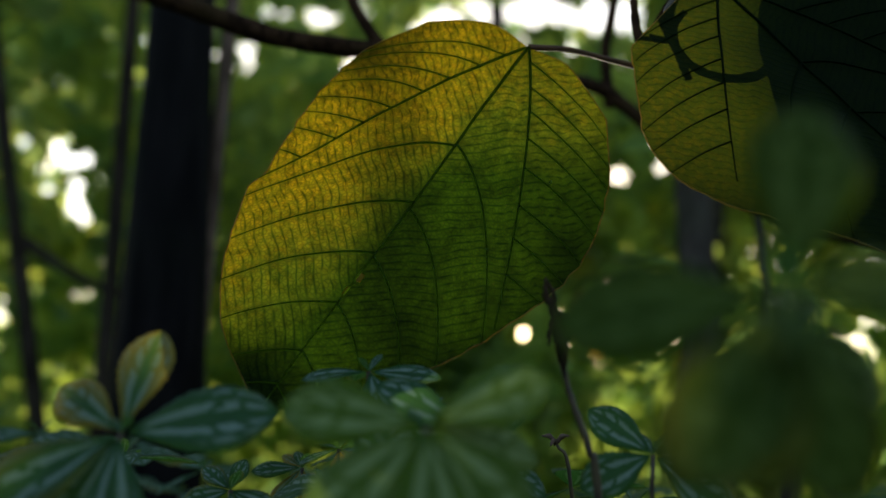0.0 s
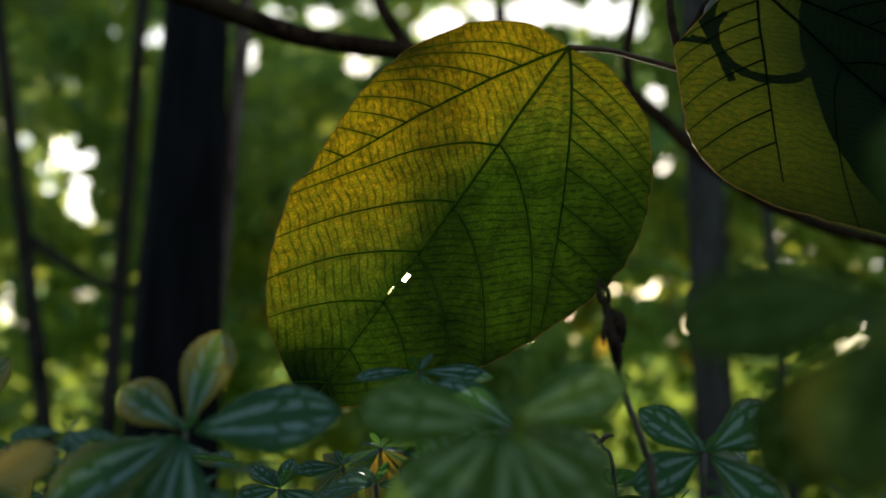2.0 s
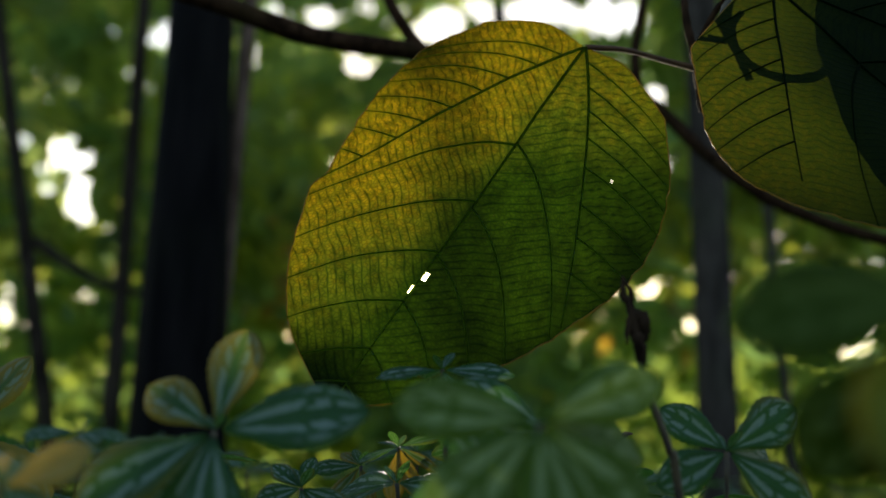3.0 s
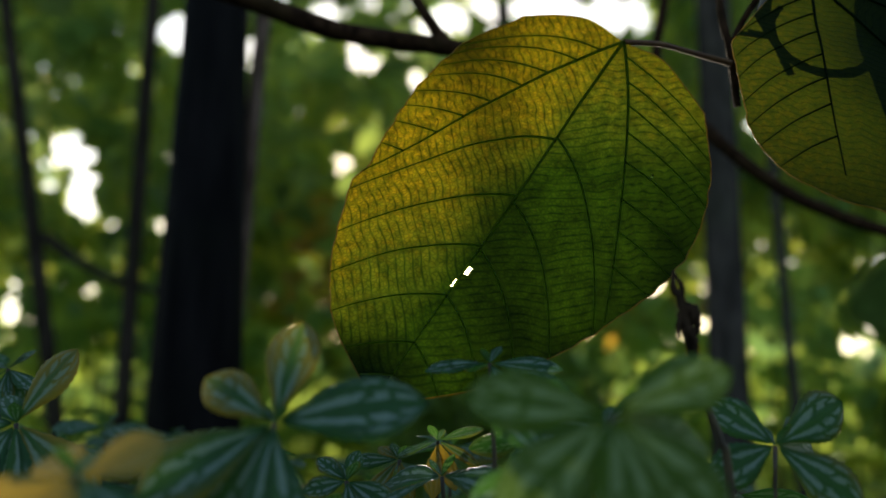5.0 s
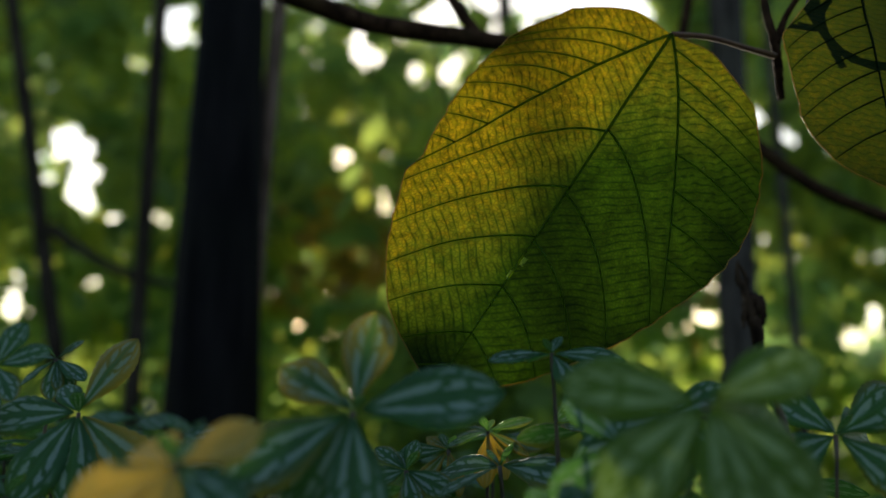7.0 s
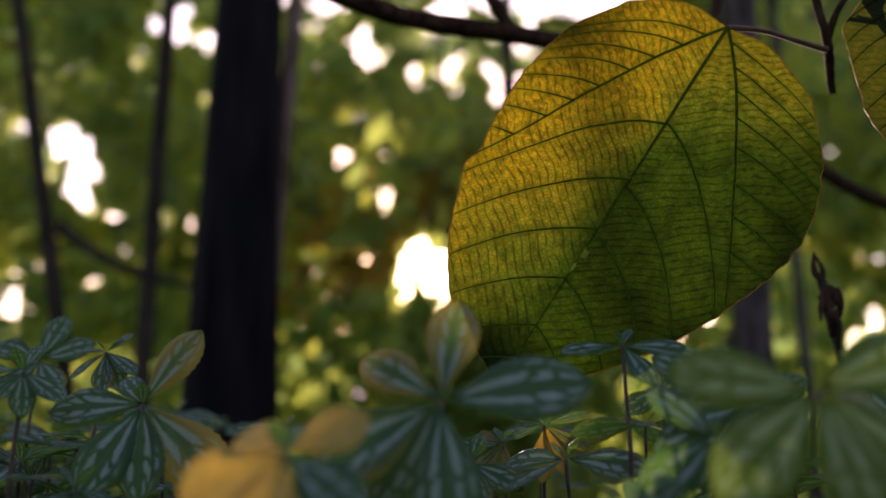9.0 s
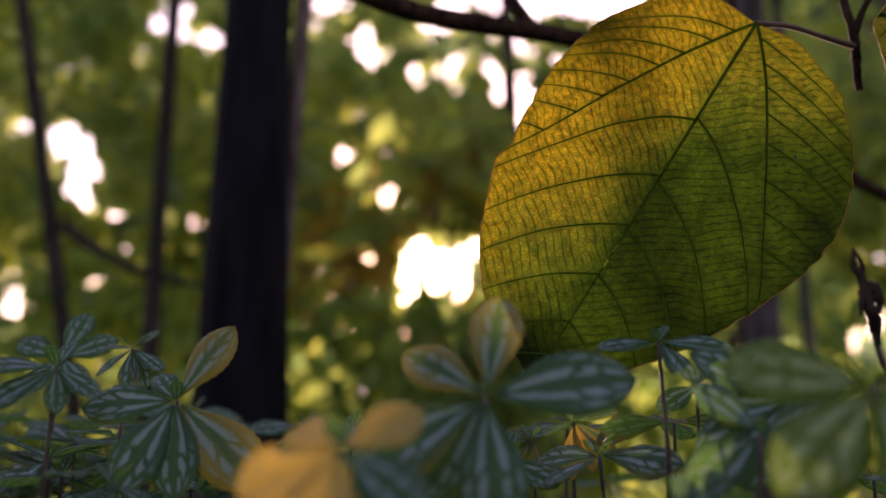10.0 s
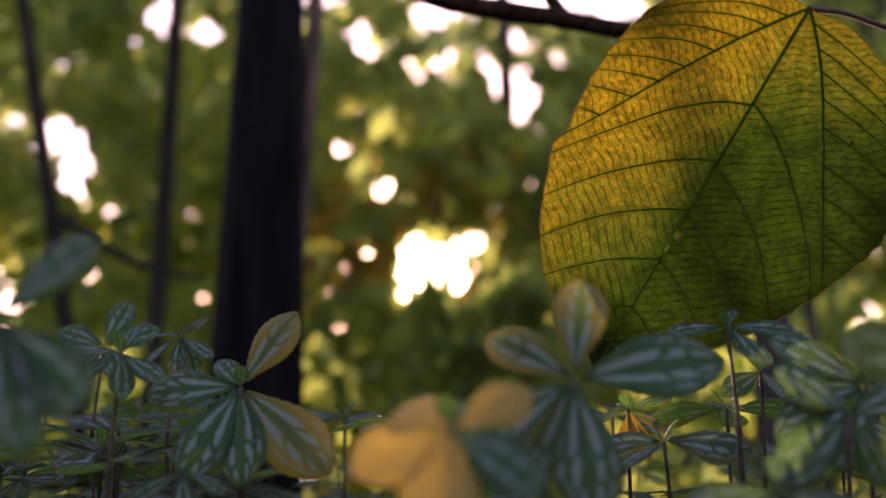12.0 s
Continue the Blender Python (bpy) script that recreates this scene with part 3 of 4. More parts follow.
striped_plant((-0.119, 0.355, 0.426), [(0.007, 0.014, 0.038), (-0.029, 0.010, 0.019), (0.053, 0.0, 0.009), (-0.043, -0.012, -0.025), (0.003, -0.022, -0.040), (-0.024, -0.004, -0.034)], (-0.01, 0.01), 1, rimmed=(0, 1, 3))
striped_plant((-0.005, 0.290, 0.427), [(-0.042, 0.0, 0.007), (0.035, 0.0, 0.015), (-0.032, -0.016, -0.027), (0.028, -0.016, -0.030), (0.036, 0.022, -0.006), (0.004, -0.024, -0.036)], (0.01, 0.01), 2, lit_copy=True, label="bright green bedding plant with faint silver stripes")
striped_plant((-0.034, 0.435, 0.455), [(-0.028, -0.006, -0.002), (0.031, -0.006, -0.002), (0.010, -0.022, -0.014), (-0.008, 0.022, 0.000)], (0.004, 0.0), 3, face=(0, -0.50, 0.85), extra=False)
striped_plant((0.093, 0.428, 0.418), [(-0.025, 0.006, 0.019), (0.037, 0.008, 0.020), (-0.031, -0.014, -0.013), (0.028, -0.016, -0.023), (0.030, 0.030, 0.004)], (0.0, 0.0), 4, face=(0, -1.0, 0.12))
striped_plant((-0.257, 0.452, 0.428), [(0.021, 0.0, 0.034), (-0.042, 0.0, -0.001), (-0.019, -0.020, -0.036), (0.040, -0.014, -0.034), (-0.013, 0.012, 0.014), (0.004, -0.016, -0.040)], (0.0, 0.01), 5, turning=(0, 3), label="bedding plant with striped leaves, two of them turning yellow")
striped_plant((-0.166, 0.288, 0.408), [(-0.026, -0.012, -0.010), (0.022, 0.004, 0.012), (0.022, -0.018, -0.014), (-0.016, 0.018, 0.008), (-0.006, -0.022, -0.024)], (0.0, 0.0), 6, yellow=(0, 1, 3, 4), label="bedding plant with yellow striped leaves glowing in sunlight")
striped_plant((-0.300, 0.290, 0.439), [(0.023, 0.0, 0.026), (0.028, -0.010, -0.022), (0.015, -0.015, -0.034), (-0.022, 0.0, 0.010), (-0.012, -0.012, -0.028)], (-0.01, 0.0), 7)
striped_plant((-0.016, 0.360, 0.413), [(-0.020, 0.010, 0.020), (-0.029, -0.010, -0.020), (0.027, 0.0, 0.010), (0.015, 0.0, -0.023)], (0.0, 0.0), 9)
striped_plant((0.063, 0.170, 0.448), [(0.009, 0.0, 0.036), (-0.040, 0.008, -0.003), (-0.019, -0.008, -0.032), (0.004, -0.008, -0.034), (0.026, 0.0, 0.004), (-0.005, -0.015, -0.010)], (0.03, 0.0), 10, deep=True, label="tall deep green bedding plant with faint silver stripes")
striped_plant((0.078, 0.220, 0.446), [(-0.022, 0.014, -0.032), (0.000, 0.014, -0.036), (0.018, 0.004, -0.034), (-0.006, 0.018, -0.022), (0.030, 0.008, -0.010), (0.012, 0.016, 0.014)], (0.02, 0.0), 16, deep=True, face=(0, -0.95, 0.3), label="deep green bedding plant with hanging faintly striped leaves")
striped_plant((-0.312, 0.560, 0.462), [(-0.014, 0.004, 0.004), (0.012, 0.004, 0.012), (0.020, -0.010, -0.010), (0.002, -0.012, -0.022), (0.012, -0.010, -0.020), (-0.018, -0.006, -0.014)], (0.0, 0.0), 12, face=(0, -0.45, 0.9))
striped_plant((-0.375, 0.620, 0.462), [(0.032, 0.0, 0.012), (-0.030, 0.004, 0.012), (0.010, 0.01, 0.03), (-0.016, -0.02, -0.022), (0.02, -0.02, -0.02)], (0.0, 0.0), 13)
striped_plant((0.011, 0.400, 0.426), [(-0.035, 0.0, 0.022), (-0.033, -0.006, -0.002), (-0.040, -0.012, -0.020), (-0.024, -0.016, -0.030), (0.024, 0.0, 0.012), (0.018, -0.010, -0.018)], (0.0, 0.0), 14)
striped_plant((-0.102, 0.467, 0.401), [(-0.014, 0.004, 0.011), (0.005, 0.006, 0.014), (0.022, -0.010, -0.010), (-0.018, -0.010, -0.004), (0.004, -0.016, -0.016)], (0.0, 0.0), 15)
striped_plant((-0.058, 0.537, 0.4205), [(-0.003, -0.010, -0.028), (0.010, -0.008, -0.024), (0.024, 0.002, 0.008), (-0.022, -0.002, -0.006), (0.022, -0.004, -0.012), (-0.012, 0.012, 0.004)], (0.0, 0.0), 11, yellow=(0, 1), turning=(4,), slim=0.66, face=(0, -0.6, 0.7), label="small bedding plant with two yellow backlit leaves hanging")
striped_plant((-0.309, 0.440, 0.442), [(-0.034, -0.006, 0.004), (-0.026, -0.014, -0.016), (0.003, 0.008, 0.014), (0.004, -0.008, -0.019), (0.021, -0.006, -0.012)], (0.0, 0.0), 21, face=(0, -0.5, 0.85))
striped_plant((-0.007, 0.470, 0.437), [(0.024, -0.004, -0.020), (-0.020, -0.006, -0.010), (0.004, -0.016, -0.012)], (0.0, 0.0), 22, face=(0.2, -0.6, 0.7), extra=False)
striped_plant((0.019, 0.440, 0.416), [(-0.026, -0.006, -0.018), (0.026, -0.004, -0.014), (-0.004, -0.018, -0.022), (0.004, 0.018, 0.004)], (0.0, 0.0), 23, face=(0, -0.6, 0.7))
striped_plant((-0.274, 0.420, 0.391), [(-0.022, -0.004, -0.012), (0.004, -0.010, -0.022), (0.018, 0.004, -0.006)], (0.0, 0.0), 24, face=(0, -0.6, 0.7))
striped_plant((-0.080, 0.550, 0.410), [(-0.020, -0.004, -0.022), (0.006, -0.006, -0.024), (-0.012, 0.006, 0.008), (-0.026, -0.004, 0.000)], (0.0, 0.0), 25, turning=(0, 1, 2), slim=0.8, extra=False, label="small bedding plant with withering yellow leaves")
striped_plant((-0.056, 0.330, 0.388), [(-0.029, 0.0, -0.005), (0.018, 0.004, 0.011), (0.024, -0.010, -0.006), (0.006, 0.012, 0.011), (-0.010, -0.016, -0.016)], (0.0, 0.0), 26)


# ---- dried bud on a thin stem ----
def dried_bud():
    crown = Vector((0.0485, 0.402, 0.474))
    root = Vector((0.085, 0.41, 0.0))
    bud = thing("dried_flower", root, "withered brown flower bud on a thin bent stem", "flower")
    line = [p - root for p in spline([root - Vector((0, 0, 0.004)), (0.076, 0.408, 0.2), (0.0645, 0.403, 0.395), (0.061, 0.402, 0.419), (0.054, 0.402, 0.441), (0.0495, 0.402, 0.461), crown], 8)]
    under(tube("stem", line, (0.0022, 0.0018, 0.0014, 0.0012), M_STEM, 7, 0.1, 3), bud)
    top = crown - root
    head = under(tube("flower_head", spline([top + Vector((0.002, 0, -0.018)), top + Vector((0.001, 0, -0.008)), top, top + Vector((-0.003, 0, 0.010))], 5), (0.0017, 0.0026, 0.0030, 0.0010), M_DRY, 9, 0.30, 17), bud, "shrivelled dark brown flower head")
    for k, (start, mid, end, r) in enumerate((((-0.001, 0, 0.004), (-0.004, 0.001, 0.011), (-0.0040, 0, 0.019), 0.0014), ((-0.001, 0, 0.006), (-0.0008, 0, 0.012), (-0.0040, 0, 0.018), 0.0010),
                                              ((0.000, 0, 0.004), (0.0040, -0.002, -0.001), (0.0046, -0.002, -0.010), 0.0028), ((-0.001, 0, 0.002), (-0.0030, -0.001, -0.004), (-0.0036, -0.001, -0.011), 0.0012),
                                              ((0.001, 0, -0.004), (0.0020, -0.003, -0.012), (0.0028, -0.003, -0.024), 0.0022))):
        under(tube("withered_petal", spline([top + Vector(start), top + Vector(mid), top + Vector(end)], 6), (0.0010, r, r * 0.8, 0.0005), M_DRY, 8, 0.40, 20 + k), head)
    return bud


dried_bud()


def seed_head():
    crown_at, root = Vector((0.059, 0.50, 0.423)), Vector((0.074, 0.505, 0.0))
    plant = thing("seed_head", root, "small pale dried seed head on a thin dark stem", "flower")
    line = [p - root for p in spline([root - Vector((0, 0, 0.004)), (0.072, 0.504, 0.25), (0.066, 0.50, 0.399), crown_at], 6)]
    under(tube("stem", line, (0.0014, 0.0011, 0.0008), M_STEM, 6, 0.1, 3), plant)
    for k in range(5):
        a = 0.4 + 1.27 * k
        way = Vector((math.cos(a) * 0.006, math.sin(a) * 0.003, 0.003 - 0.004 * (k % 2)))
        under(tube("bract", spline([line[-1], line[-1] + way * 0.6 + Vector((0, 0, 0.002)), line[-1] + way * 1.3], 4), (0.0006, 0.0015, 0.0003), M_PALE, 6, 0.2, 40 + k), plant)


seed_head()


# ---- posts and trunks ----
def trunk_tree(foot, lean, height, r0, r1, material, label, limbs=3, seed=0, radii=None):
    """A tree's trunk with some limbs; the crown is added later."""
    rng = random.Random(seed)
    tree = thing("tree", foot, label, "tree")
    pts = [(0, 0, -0.03), (lean[0] * 0.3, lean[1] * 0.3, height * 0.3), (lean[0] * 0.62, lean[1] * 0.6, height * 0.62), (lean[0], lean[1], height)]
    line = spline(pts, 10)
    trunk = under(tube("trunk", line, radii or (r0 * 1.15, r0, (r0 + r1) / 2, r1), material, 20, 0.02, seed), tree)
    for k in range(limbs):
        i = int(len(line) * (0.62 + 0.33 * k / max(limbs, 1)))
        a = rng.uniform(0, 6.28)
        d = Vector((math.cos(a), math.sin(a), 0.7))
        p = line[i]
        under(tube("limb", spline([p, p + d * 0.25, p + d * 0.6 + Vector((0, 0, 0.1)), p + d * 1.0 + Vector((0, 0, 0.1))], 6), (r1 * 0.6, r1 * 0.4, r1 * 0.15), material, 9, 0.05, seed + k), trunk)
    return tree


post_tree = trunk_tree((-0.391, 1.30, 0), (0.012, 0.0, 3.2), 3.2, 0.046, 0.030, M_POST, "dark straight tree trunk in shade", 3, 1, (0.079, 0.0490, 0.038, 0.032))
right_tree = trunk_tree((0.425, 1.60, 0), (0.06, 0.0, 3.4), 3.4, 0.031, 0.028, M_BARK, "slim grey-barked tree behind the leaves", 3, 2)
thin_tree = trunk_tree((-0.722, 2.0, 0), (0.03, 0.0, 3.5), 3.5, 0.017, 0.014, M_BARK_DARK, "thin dark sapling with a straight trunk", 3, 3)
left_tree = trunk_tree((-0.87, 2.3, 0), (-0.75, 0.1, 3.4), 3.4, 0.020, 0.015, M_BARK_DARK, "leaning dark sapling among foliage", 3, 4)
under(tube("dead_limb", spline([(-0.129, -0.1, 0.907), (-0.051, -0.1, 0.853), (0.067, -0.15, 0.791), (0.23, -0.2, 0.747)], 6), (0.016, 0.013, 0.011, 0.006), M_BARK_DARK, 9, 0.06, 77), left_tree, "bare brown crooked limb")
vine = trunk_tree((-0.378, 1.345, 0), (0.135, 0.0, 2.8), 2.8, 0.012, 0.010, M_PALE, "thin pale sapling growing beside a dark trunk", 2, 5)
far_sapling = trunk_tree((0.80, 2.25, 0), (-0.06, 0.0, 2.6), 2.6, 0.013, 0.010, M_BARK, "thin dark sapling in the undergrowth", 2, 6)
back_trees = [trunk_tree((x, y, 0), (dx, 0.1, h), h, r, r * 0.7, M_BARK, "tall tree with a dense green crown", 4, 10 + k)
              for k, (x, y, dx, h, r) in enumerate(((-2.2, 3.6, 0.2, 4.2, 0.06), (0.35, 4.6, -0.1, 4.4, 0.05), (1.1, 3.8, 0.1, 4.0, 0.05), (2.3, 4.4, -0.2, 4.4, 0.07)))]


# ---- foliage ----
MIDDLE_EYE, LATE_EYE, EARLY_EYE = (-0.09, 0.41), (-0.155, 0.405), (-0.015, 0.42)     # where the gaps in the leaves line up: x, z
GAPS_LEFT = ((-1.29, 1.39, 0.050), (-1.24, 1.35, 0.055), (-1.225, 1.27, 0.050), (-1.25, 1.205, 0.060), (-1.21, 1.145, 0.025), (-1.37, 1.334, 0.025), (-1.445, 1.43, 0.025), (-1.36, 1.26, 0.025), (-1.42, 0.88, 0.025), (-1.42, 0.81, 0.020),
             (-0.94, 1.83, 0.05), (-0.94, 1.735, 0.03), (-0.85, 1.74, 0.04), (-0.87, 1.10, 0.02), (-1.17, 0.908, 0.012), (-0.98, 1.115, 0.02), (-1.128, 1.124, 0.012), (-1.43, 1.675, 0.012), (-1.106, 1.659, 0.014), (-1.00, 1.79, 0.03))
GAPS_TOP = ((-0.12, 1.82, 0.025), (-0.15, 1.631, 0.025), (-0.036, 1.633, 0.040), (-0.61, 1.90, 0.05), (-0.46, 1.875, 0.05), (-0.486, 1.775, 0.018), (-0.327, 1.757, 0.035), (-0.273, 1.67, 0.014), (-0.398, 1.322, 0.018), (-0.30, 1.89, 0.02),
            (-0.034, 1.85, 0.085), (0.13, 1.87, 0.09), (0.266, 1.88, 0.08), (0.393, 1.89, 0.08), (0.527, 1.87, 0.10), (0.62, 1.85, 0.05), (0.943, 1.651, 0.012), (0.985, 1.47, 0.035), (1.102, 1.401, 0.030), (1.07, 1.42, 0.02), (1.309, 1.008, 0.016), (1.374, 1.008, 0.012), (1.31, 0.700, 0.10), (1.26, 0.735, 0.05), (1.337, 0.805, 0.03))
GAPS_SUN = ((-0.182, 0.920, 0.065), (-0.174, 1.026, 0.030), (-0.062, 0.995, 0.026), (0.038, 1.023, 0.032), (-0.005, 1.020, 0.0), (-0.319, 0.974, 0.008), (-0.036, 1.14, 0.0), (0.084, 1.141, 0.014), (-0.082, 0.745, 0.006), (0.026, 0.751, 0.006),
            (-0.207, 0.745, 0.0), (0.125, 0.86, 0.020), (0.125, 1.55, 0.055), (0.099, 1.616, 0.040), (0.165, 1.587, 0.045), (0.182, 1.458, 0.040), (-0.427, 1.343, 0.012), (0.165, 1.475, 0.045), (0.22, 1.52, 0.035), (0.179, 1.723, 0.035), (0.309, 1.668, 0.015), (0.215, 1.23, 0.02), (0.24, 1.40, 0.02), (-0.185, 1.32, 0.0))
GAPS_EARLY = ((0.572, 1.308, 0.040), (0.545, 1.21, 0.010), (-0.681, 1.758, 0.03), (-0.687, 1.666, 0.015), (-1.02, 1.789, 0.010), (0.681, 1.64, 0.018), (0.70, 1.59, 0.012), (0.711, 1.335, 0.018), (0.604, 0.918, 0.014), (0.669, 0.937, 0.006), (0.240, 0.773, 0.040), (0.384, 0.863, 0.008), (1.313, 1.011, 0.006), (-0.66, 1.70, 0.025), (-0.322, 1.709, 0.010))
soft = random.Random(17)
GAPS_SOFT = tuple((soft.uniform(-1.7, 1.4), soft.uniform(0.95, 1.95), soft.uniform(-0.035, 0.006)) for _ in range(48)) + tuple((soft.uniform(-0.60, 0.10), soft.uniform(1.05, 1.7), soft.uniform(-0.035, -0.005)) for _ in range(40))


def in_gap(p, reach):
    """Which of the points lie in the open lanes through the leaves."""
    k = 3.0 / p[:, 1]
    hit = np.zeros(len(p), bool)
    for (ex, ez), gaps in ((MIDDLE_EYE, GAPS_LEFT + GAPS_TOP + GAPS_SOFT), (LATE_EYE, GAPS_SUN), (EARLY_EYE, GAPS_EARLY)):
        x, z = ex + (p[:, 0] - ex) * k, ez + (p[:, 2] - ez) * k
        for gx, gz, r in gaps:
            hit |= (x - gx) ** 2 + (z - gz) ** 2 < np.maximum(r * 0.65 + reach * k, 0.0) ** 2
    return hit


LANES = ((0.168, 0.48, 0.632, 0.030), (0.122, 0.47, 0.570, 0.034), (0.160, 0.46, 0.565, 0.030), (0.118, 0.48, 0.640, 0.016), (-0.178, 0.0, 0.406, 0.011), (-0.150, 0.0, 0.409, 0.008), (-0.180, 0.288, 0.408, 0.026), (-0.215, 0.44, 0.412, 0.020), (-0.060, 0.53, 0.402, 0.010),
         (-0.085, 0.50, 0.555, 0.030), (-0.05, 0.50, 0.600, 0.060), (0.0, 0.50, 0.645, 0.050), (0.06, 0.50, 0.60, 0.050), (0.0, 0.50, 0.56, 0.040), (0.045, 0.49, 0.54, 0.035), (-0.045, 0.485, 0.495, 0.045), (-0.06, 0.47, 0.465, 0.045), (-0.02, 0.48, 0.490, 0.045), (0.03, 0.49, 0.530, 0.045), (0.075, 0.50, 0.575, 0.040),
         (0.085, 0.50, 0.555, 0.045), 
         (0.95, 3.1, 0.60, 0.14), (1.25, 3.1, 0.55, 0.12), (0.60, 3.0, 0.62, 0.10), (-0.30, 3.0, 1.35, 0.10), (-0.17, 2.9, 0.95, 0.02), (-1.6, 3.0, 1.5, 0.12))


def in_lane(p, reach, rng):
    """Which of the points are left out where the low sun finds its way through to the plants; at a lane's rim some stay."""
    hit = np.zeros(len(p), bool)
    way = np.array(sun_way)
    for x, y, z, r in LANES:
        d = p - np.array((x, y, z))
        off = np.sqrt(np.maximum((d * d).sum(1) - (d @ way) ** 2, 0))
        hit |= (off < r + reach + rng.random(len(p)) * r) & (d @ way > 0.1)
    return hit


def leaf_cloud(name, points, size, material, seed, gaps=True):
    """Many small pointed leaves, each of four triangles folded along its midrib, at the given points."""
    rng = np.random.default_rng(seed)
    p = np.asarray(points)
    size = rng.uniform(0.6, 1.25, len(p)) * size
    if gaps:
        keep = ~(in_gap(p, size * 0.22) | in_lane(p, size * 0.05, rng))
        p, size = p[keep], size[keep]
    n = len(p)
    way = rng.normal(size=(n, 3))
    way[:, 2] -= 0.5
    way /= np.linalg.norm(way, axis=1)[:, None]
    face = rng.normal(size=(n, 3)) + np.array((0, -0.7, 0.7))
    face -= way * (face * way).sum(1)[:, None]
    face /= np.linalg.norm(face, axis=1)[:, None]
    side = np.cross(way, face)
    s = size[:, None]
    a, b = p - way * s * 0.5, p + way * s * 0.5
    m = p - way * s * 0.05
    l, r = m + side * s * 0.28 + face * s * 0.07, m - side * s * 0.28 + face * s * 0.07
    u = p + way * s * 0.28
    lu, ru = u + side * s * 0.18 + face * s * 0.05, u - side * s * 0.18 + face * s * 0.05
    verts = np.stack([a, l, lu, b, ru, r, m], 1).reshape(-1, 3)
    i = np.arange(n)[:, None] * 7
    faces = np.concatenate([i + np.array([[0, 6, 1, 1]]), i + np.array([[1, 6, 3, 2]]), i + np.array([[0, 5, 6, 6]]), i + np.array([[5, 4, 3, 6]])], 0)
    me = bpy.data.meshes.new(name)
    tri = [tuple(f) if f[2] != f[3] else tuple(f[:3]) for f in faces.tolist()]
    me.from_pydata(verts.tolist(), [], tri)
    me.materials.append(material)
    return new(name, me)


def clump_points(seed, boxes, per, spread):
    """Points in loose clumps inside boxes (x0, x1, y0, y1, z0, z1, clumps)."""
    rng = np.random.default_rng(seed)
    found = []
    for x0, x1, y0, y1, z0, z1, count in boxes:
        c = np.stack([rng.uniform(x0, x1, count), rng.uniform(y0, y1, count), rng.uniform(z0, z1, count)], 1)
        found.append((c[:, None, :] + rng.normal(size=(count, per, 3)) * spread).reshape(-1, 3))
    return np.concatenate(found)


def crown(tree, boxes, seed, per=22, spread=0.11, size=0.145, material=None):
    pts = clump_points(seed, boxes, per, spread)
    pts = pts[pts[:, 1] > 1.5]
    ob = leaf_cloud("crown", pts, size, material or M_CROWN, seed)
    ob.parent = tree
    ob.matrix_parent_inverse = Matrix.Translation(-tree.location)


crown(post_tree, ((-0.95, 0.15, 1.6, 2.1, 2.6, 3.7, 20),), 20)
crown(vine, ((-0.7, -0.1, 1.6, 1.9, 2.4, 3.0, 8),), 29)
crown(far_sapling, ((0.4, 1.1, 2.3, 2.8, 2.0, 2.9, 9),), 30)
crown(thin_tree, ((-1.3, -0.2, 2.6, 3.2, 1.2, 2.6, 26),), 21)
crown(left_tree, ((-2.4, -1.0, 2.6, 3.4, 0.9, 2.6, 32),), 22)
crown(right_tree, ((0.0, 1.1, 2.6, 3.2, 1.1, 2.6, 28),), 23)
crown(back_trees[0], ((-3.4, -1.2, 3.4, 4.4, 0.7, 3.2, 55),), 24)
crown(back_trees[1], ((-1.2, 0.8, 3.4, 4.6, 0.7, 3.0, 62),), 25)
crown(back_trees[2], ((0.3, 2.0, 3.4, 4.4, 0.7, 3.0, 55),), 26)
crown(back_trees[3], ((1.3, 3.4, 3.4, 4.6, 0.6, 3.2, 50),), 27)


amber_tree = trunk_tree((-0.02, 3.3, 0), (-0.05, 0.0, 1.9), 1.9, 0.012, 0.006, M_BARK, "young sapling with yellowing leaves, some added as warm sun glow", 3, 31)
crown(back_trees[0], ((-2.8, -1.0, 3.5, 4.3, 0.85, 1.6, 40),), 44)
crown(back_trees[1], ((-1.1, 0.8, 3.5, 4.3, 0.85, 1.6, 44), (-0.75, 0.25, 3.5, 4.5, 0.85, 1.5, 14)), 45)
crown(back_trees[2], ((0.5, 2.4, 3.5, 4.3, 0.85, 1.6, 44),), 46)
# The last box is added: amber leaves in place of the sun's warm glow.
crown(amber_tree, ((-0.28, 0.10, 3.1, 3.35, 1.20, 1.56, 7), (0.50, 0.75, 3.1, 3.4, 0.75, 1.0, 4), (-0.50, 0.12, 3.0, 3.3, 0.72, 1.22, 11)), 32, 26, 0.07, 0.10, M_AMBER)


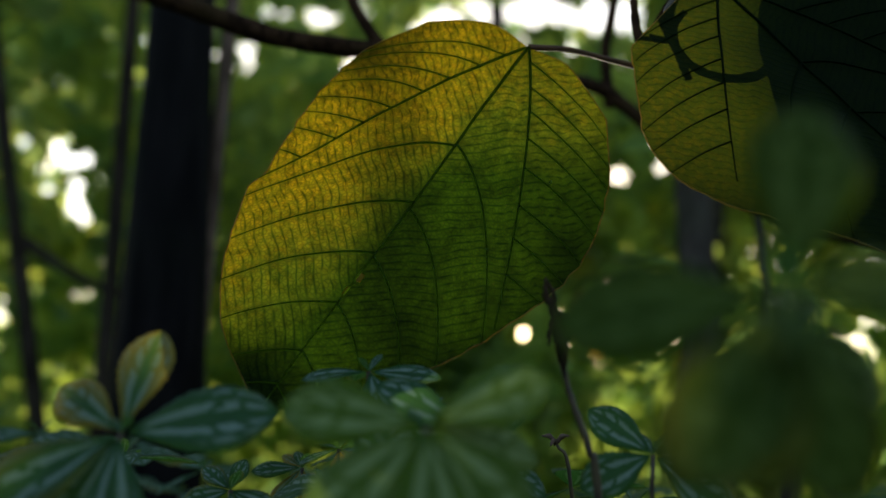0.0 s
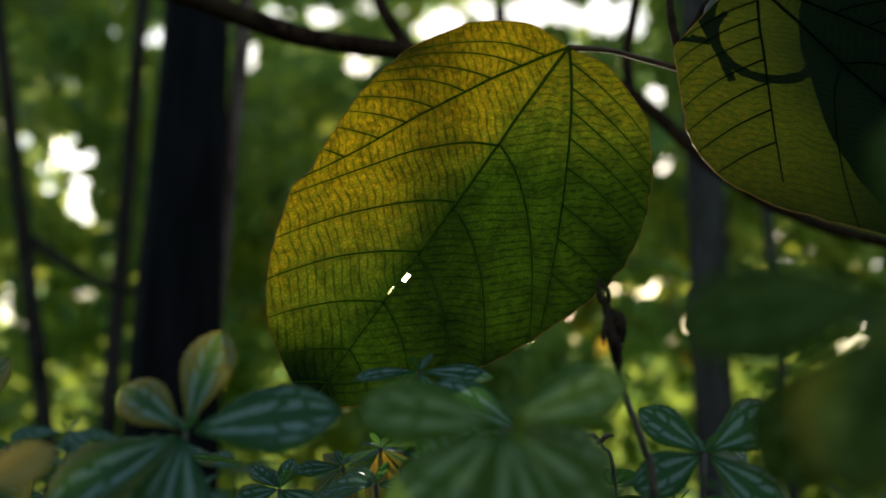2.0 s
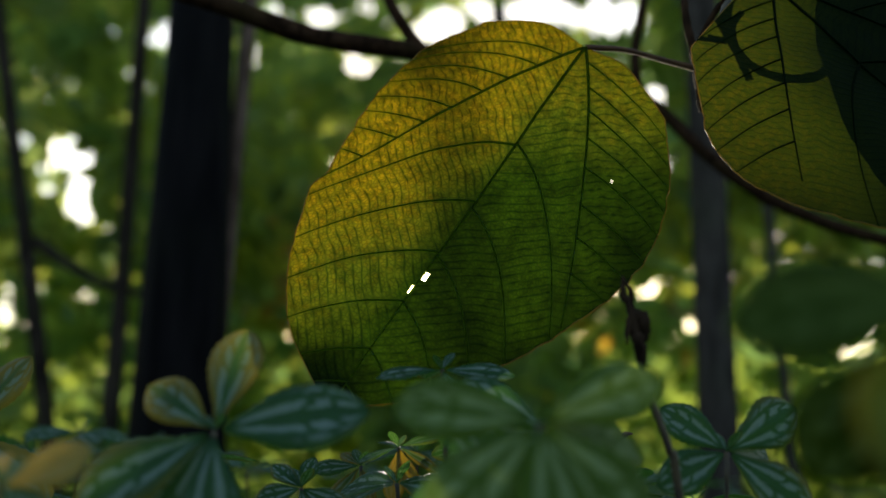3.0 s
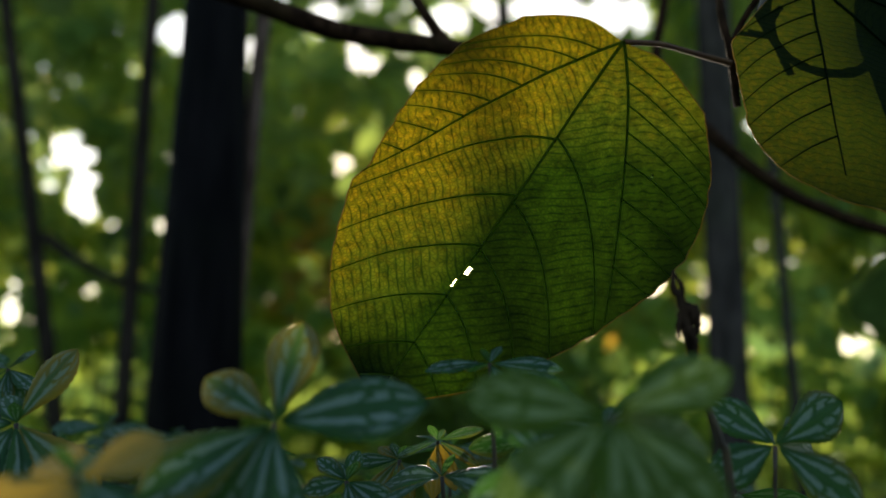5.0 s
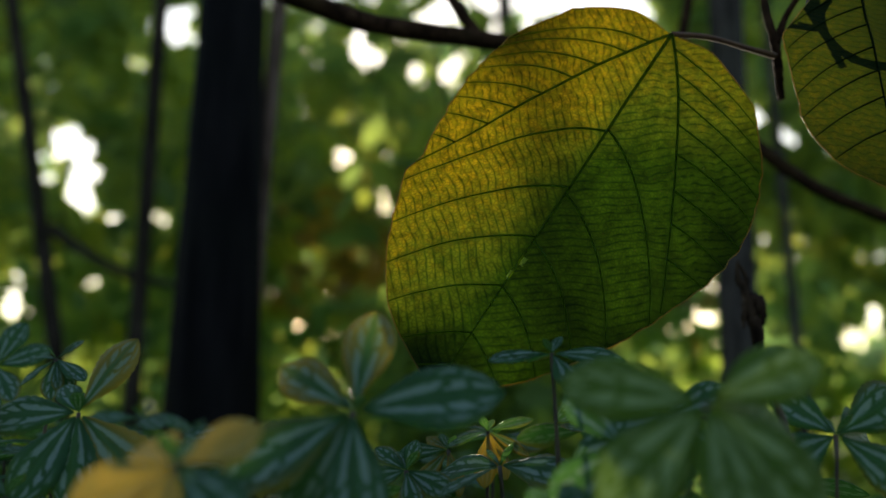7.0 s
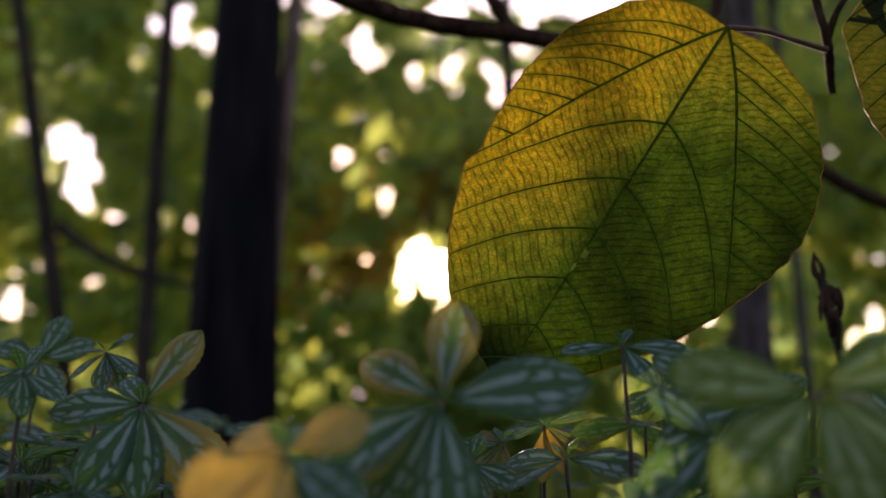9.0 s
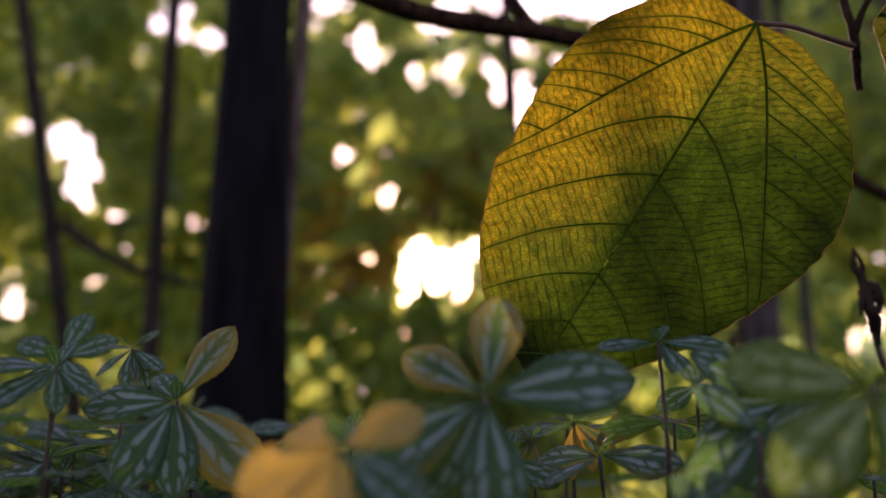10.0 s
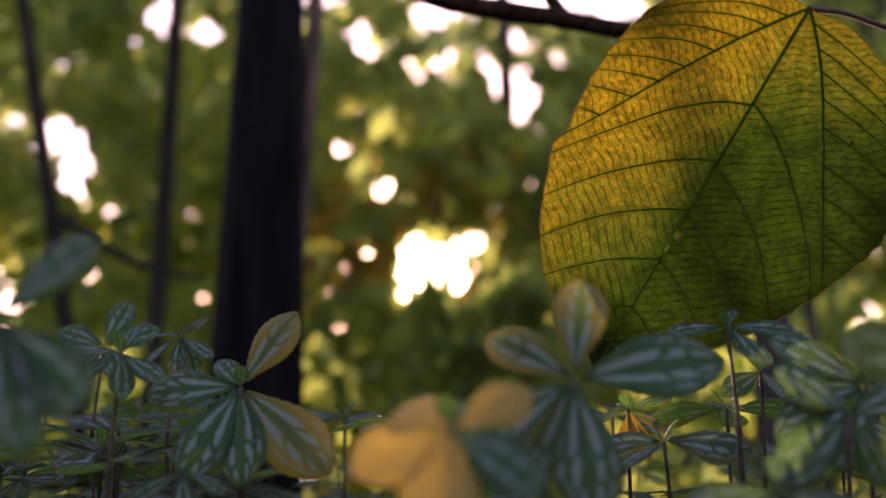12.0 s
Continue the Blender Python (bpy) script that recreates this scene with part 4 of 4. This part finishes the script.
def shrub(x, y, w, h, seed, size=0.10, depth=0.3, parted=True):
    rng = random.Random(seed)
    bush = thing("shrub", (x, y, 0), "leafy bright green shrub in the undergrowth", "shrub", "undergrowth shrubs")
    for k in range(4):
        a = rng.uniform(0, 6.28)
        d = Vector((math.cos(a) * w * 0.3, math.sin(a) * w * 0.3, h * rng.uniform(0.6, 0.9)))
        under(tube("stem", spline([(0, 0, -0.02), d * 0.4 + Vector((0, 0, 0.05)), d], 5), (0.008, 0.006, 0.003), M_BARK, 7, 0.06, seed + k), bush)
    pts = clump_points(seed, ((x - w / 2, x + w / 2, y - depth, y + depth, h * 0.15, h, int(30 * w) + 8 if parted else 70),), 26, 0.08 if parted else 0.02)
    # The added shade shrubs keep windows open for leaves that stay sunlit.
    if not parted:
        pts = pts[~((abs(pts[:, 0] + 0.064) < 0.034) & (pts[:, 2] > 0.61) & (pts[:, 2] < 0.715))]
        pts = pts[~((abs(pts[:, 0] + 0.110) < 0.020) & (pts[:, 2] > 0.742))]
    ob = leaf_cloud("foliage", pts, size, M_SHRUB, seed, gaps=parted)
    ob.parent = bush
    ob.matrix_parent_inverse = Matrix.Translation(-bush.location)


# The last of these shrubs is added to shade the plants in front.
for k, (x, y, w, h) in enumerate(((-1.9, 3.2, 1.0, 0.95), (-1.1, 3.0, 0.9, 0.90), (-0.40, 3.1, 0.8, 0.86), (0.35, 3.0, 0.8, 0.92), (1.0, 3.0, 0.9, 0.90), (1.7, 3.2, 1.0, 0.95),
                                  (-2.6, 4.2, 1.3, 1.2), (-1.3, 4.4, 1.3, 1.15), (0.1, 4.4, 1.3, 1.1), (1.5, 4.4, 1.3, 1.15), (2.6, 4.4, 1.2, 1.2), (0.05, 2.45, 0.5, 0.72))):
    shrub(x, y, w, h, 60 + k)

# Narrow shrubs added only to keep the low sun off the front plants.
for k, (x, w, h) in enumerate(((-0.138, 0.020, 0.735), (-0.108, 0.020, 0.702), (-0.065, 0.07, 0.684), (-0.015, 0.05, 0.694), (0.030, 0.04, 0.730), (0.065, 0.04, 0.765), (0.100, 0.05, 0.785))):
    shrub(x, 2.2, w, h, 80 + k, 0.040, 0.06, False)

far = leaf_cloud("far_woods", clump_points(90, ((-6, 6, 5.6, 7.2, 1.85, 4.2, 560), (-4.2, 4.0, 5.6, 7.0, 1.8, 2.6, 170)), 22, 0.22), 0.25, M_FAR, 91)
tagged(far, "tall woodland edge with light green leaves", "woods", kind="stuff")
far = leaf_cloud("far_woods", clump_points(92, ((-13, 13, 14, 17, 0.0, 1.7, 700),), 30, 0.30), 0.42, M_FAR, 93, gaps=False)
tagged(far, "distant low thicket of green leaves", "woods", kind="stuff")
# Leaves added out of view; they dim and green the light on the plants.
behind = leaf_cloud("unseen_woods", clump_points(94, ((-6, 6, -7, -4.5, 0.0, 1.9, 200), (-7, -4.5, -4, 3, 0.0, 2.4, 150), (4.5, 7, -4, 3, 0.0, 2.4, 150)), 30, 0.30), 0.34, M_CROWN, 95, gaps=False)
tagged(behind, "unseen green leaves added round the clearing to tint its light", "woods", kind="stuff")


# ---- more of the bed ----
def bed():
    """Plants that fill the bed between and behind the tall ones, copies of four models."""
    rng = random.Random(5)
    models = []
    for k in range(4):
        tips = [(math.cos(a) * 0.04, math.sin(a) * 0.04, rng.uniform(-0.012, 0.014)) for a in (0.4 + k, 1.97 + k, 3.54 + k, 5.1 + k)]
        models.append(striped_plant((0.5 + 0.16 * k, 0.75, 0.33 + 0.01 * k), tips, (0.0, 0.0), 70 + k, face=(0, -0.25, 0.9)))
    for k in range(200):
        y = 0.42 + 1.25 * rng.random() ** 0.8 if k < 90 else rng.uniform(0.46, 0.95)
        x = rng.uniform(-0.62, 0.60) * (0.35 + y)
        if 64 <= k < 90:
            x, y = rng.uniform(-0.62, -0.22) * (0.4 + y), rng.uniform(0.55, 1.25)
        if k >= 150:
            x, y = rng.uniform(-0.50, -0.16) * (0.45 + y), rng.uniform(0.50, 0.85)
        if any((x - t[0]) ** 2 + (y - t[1]) ** 2 < 0.010 for t in ((-0.39, 1.30), (0.425, 1.60))):
            continue
        m = Matrix.Translation((x, y, 0)) @ Matrix.Rotation(rng.uniform(0, 6.28), 4, "Z") @ Matrix.Rotation(rng.uniform(-0.1, 0.1), 4, "X")
        plant = copy_thing(models[k % 4], m)
        plant.scale = (1.0, 1.0, ((0.40 if k < 64 else 0.445 if k < 90 else 0.415 if k < 150 else 0.425) - 0.07 * rng.random() - 0.01 * y) / 0.345)


bed()
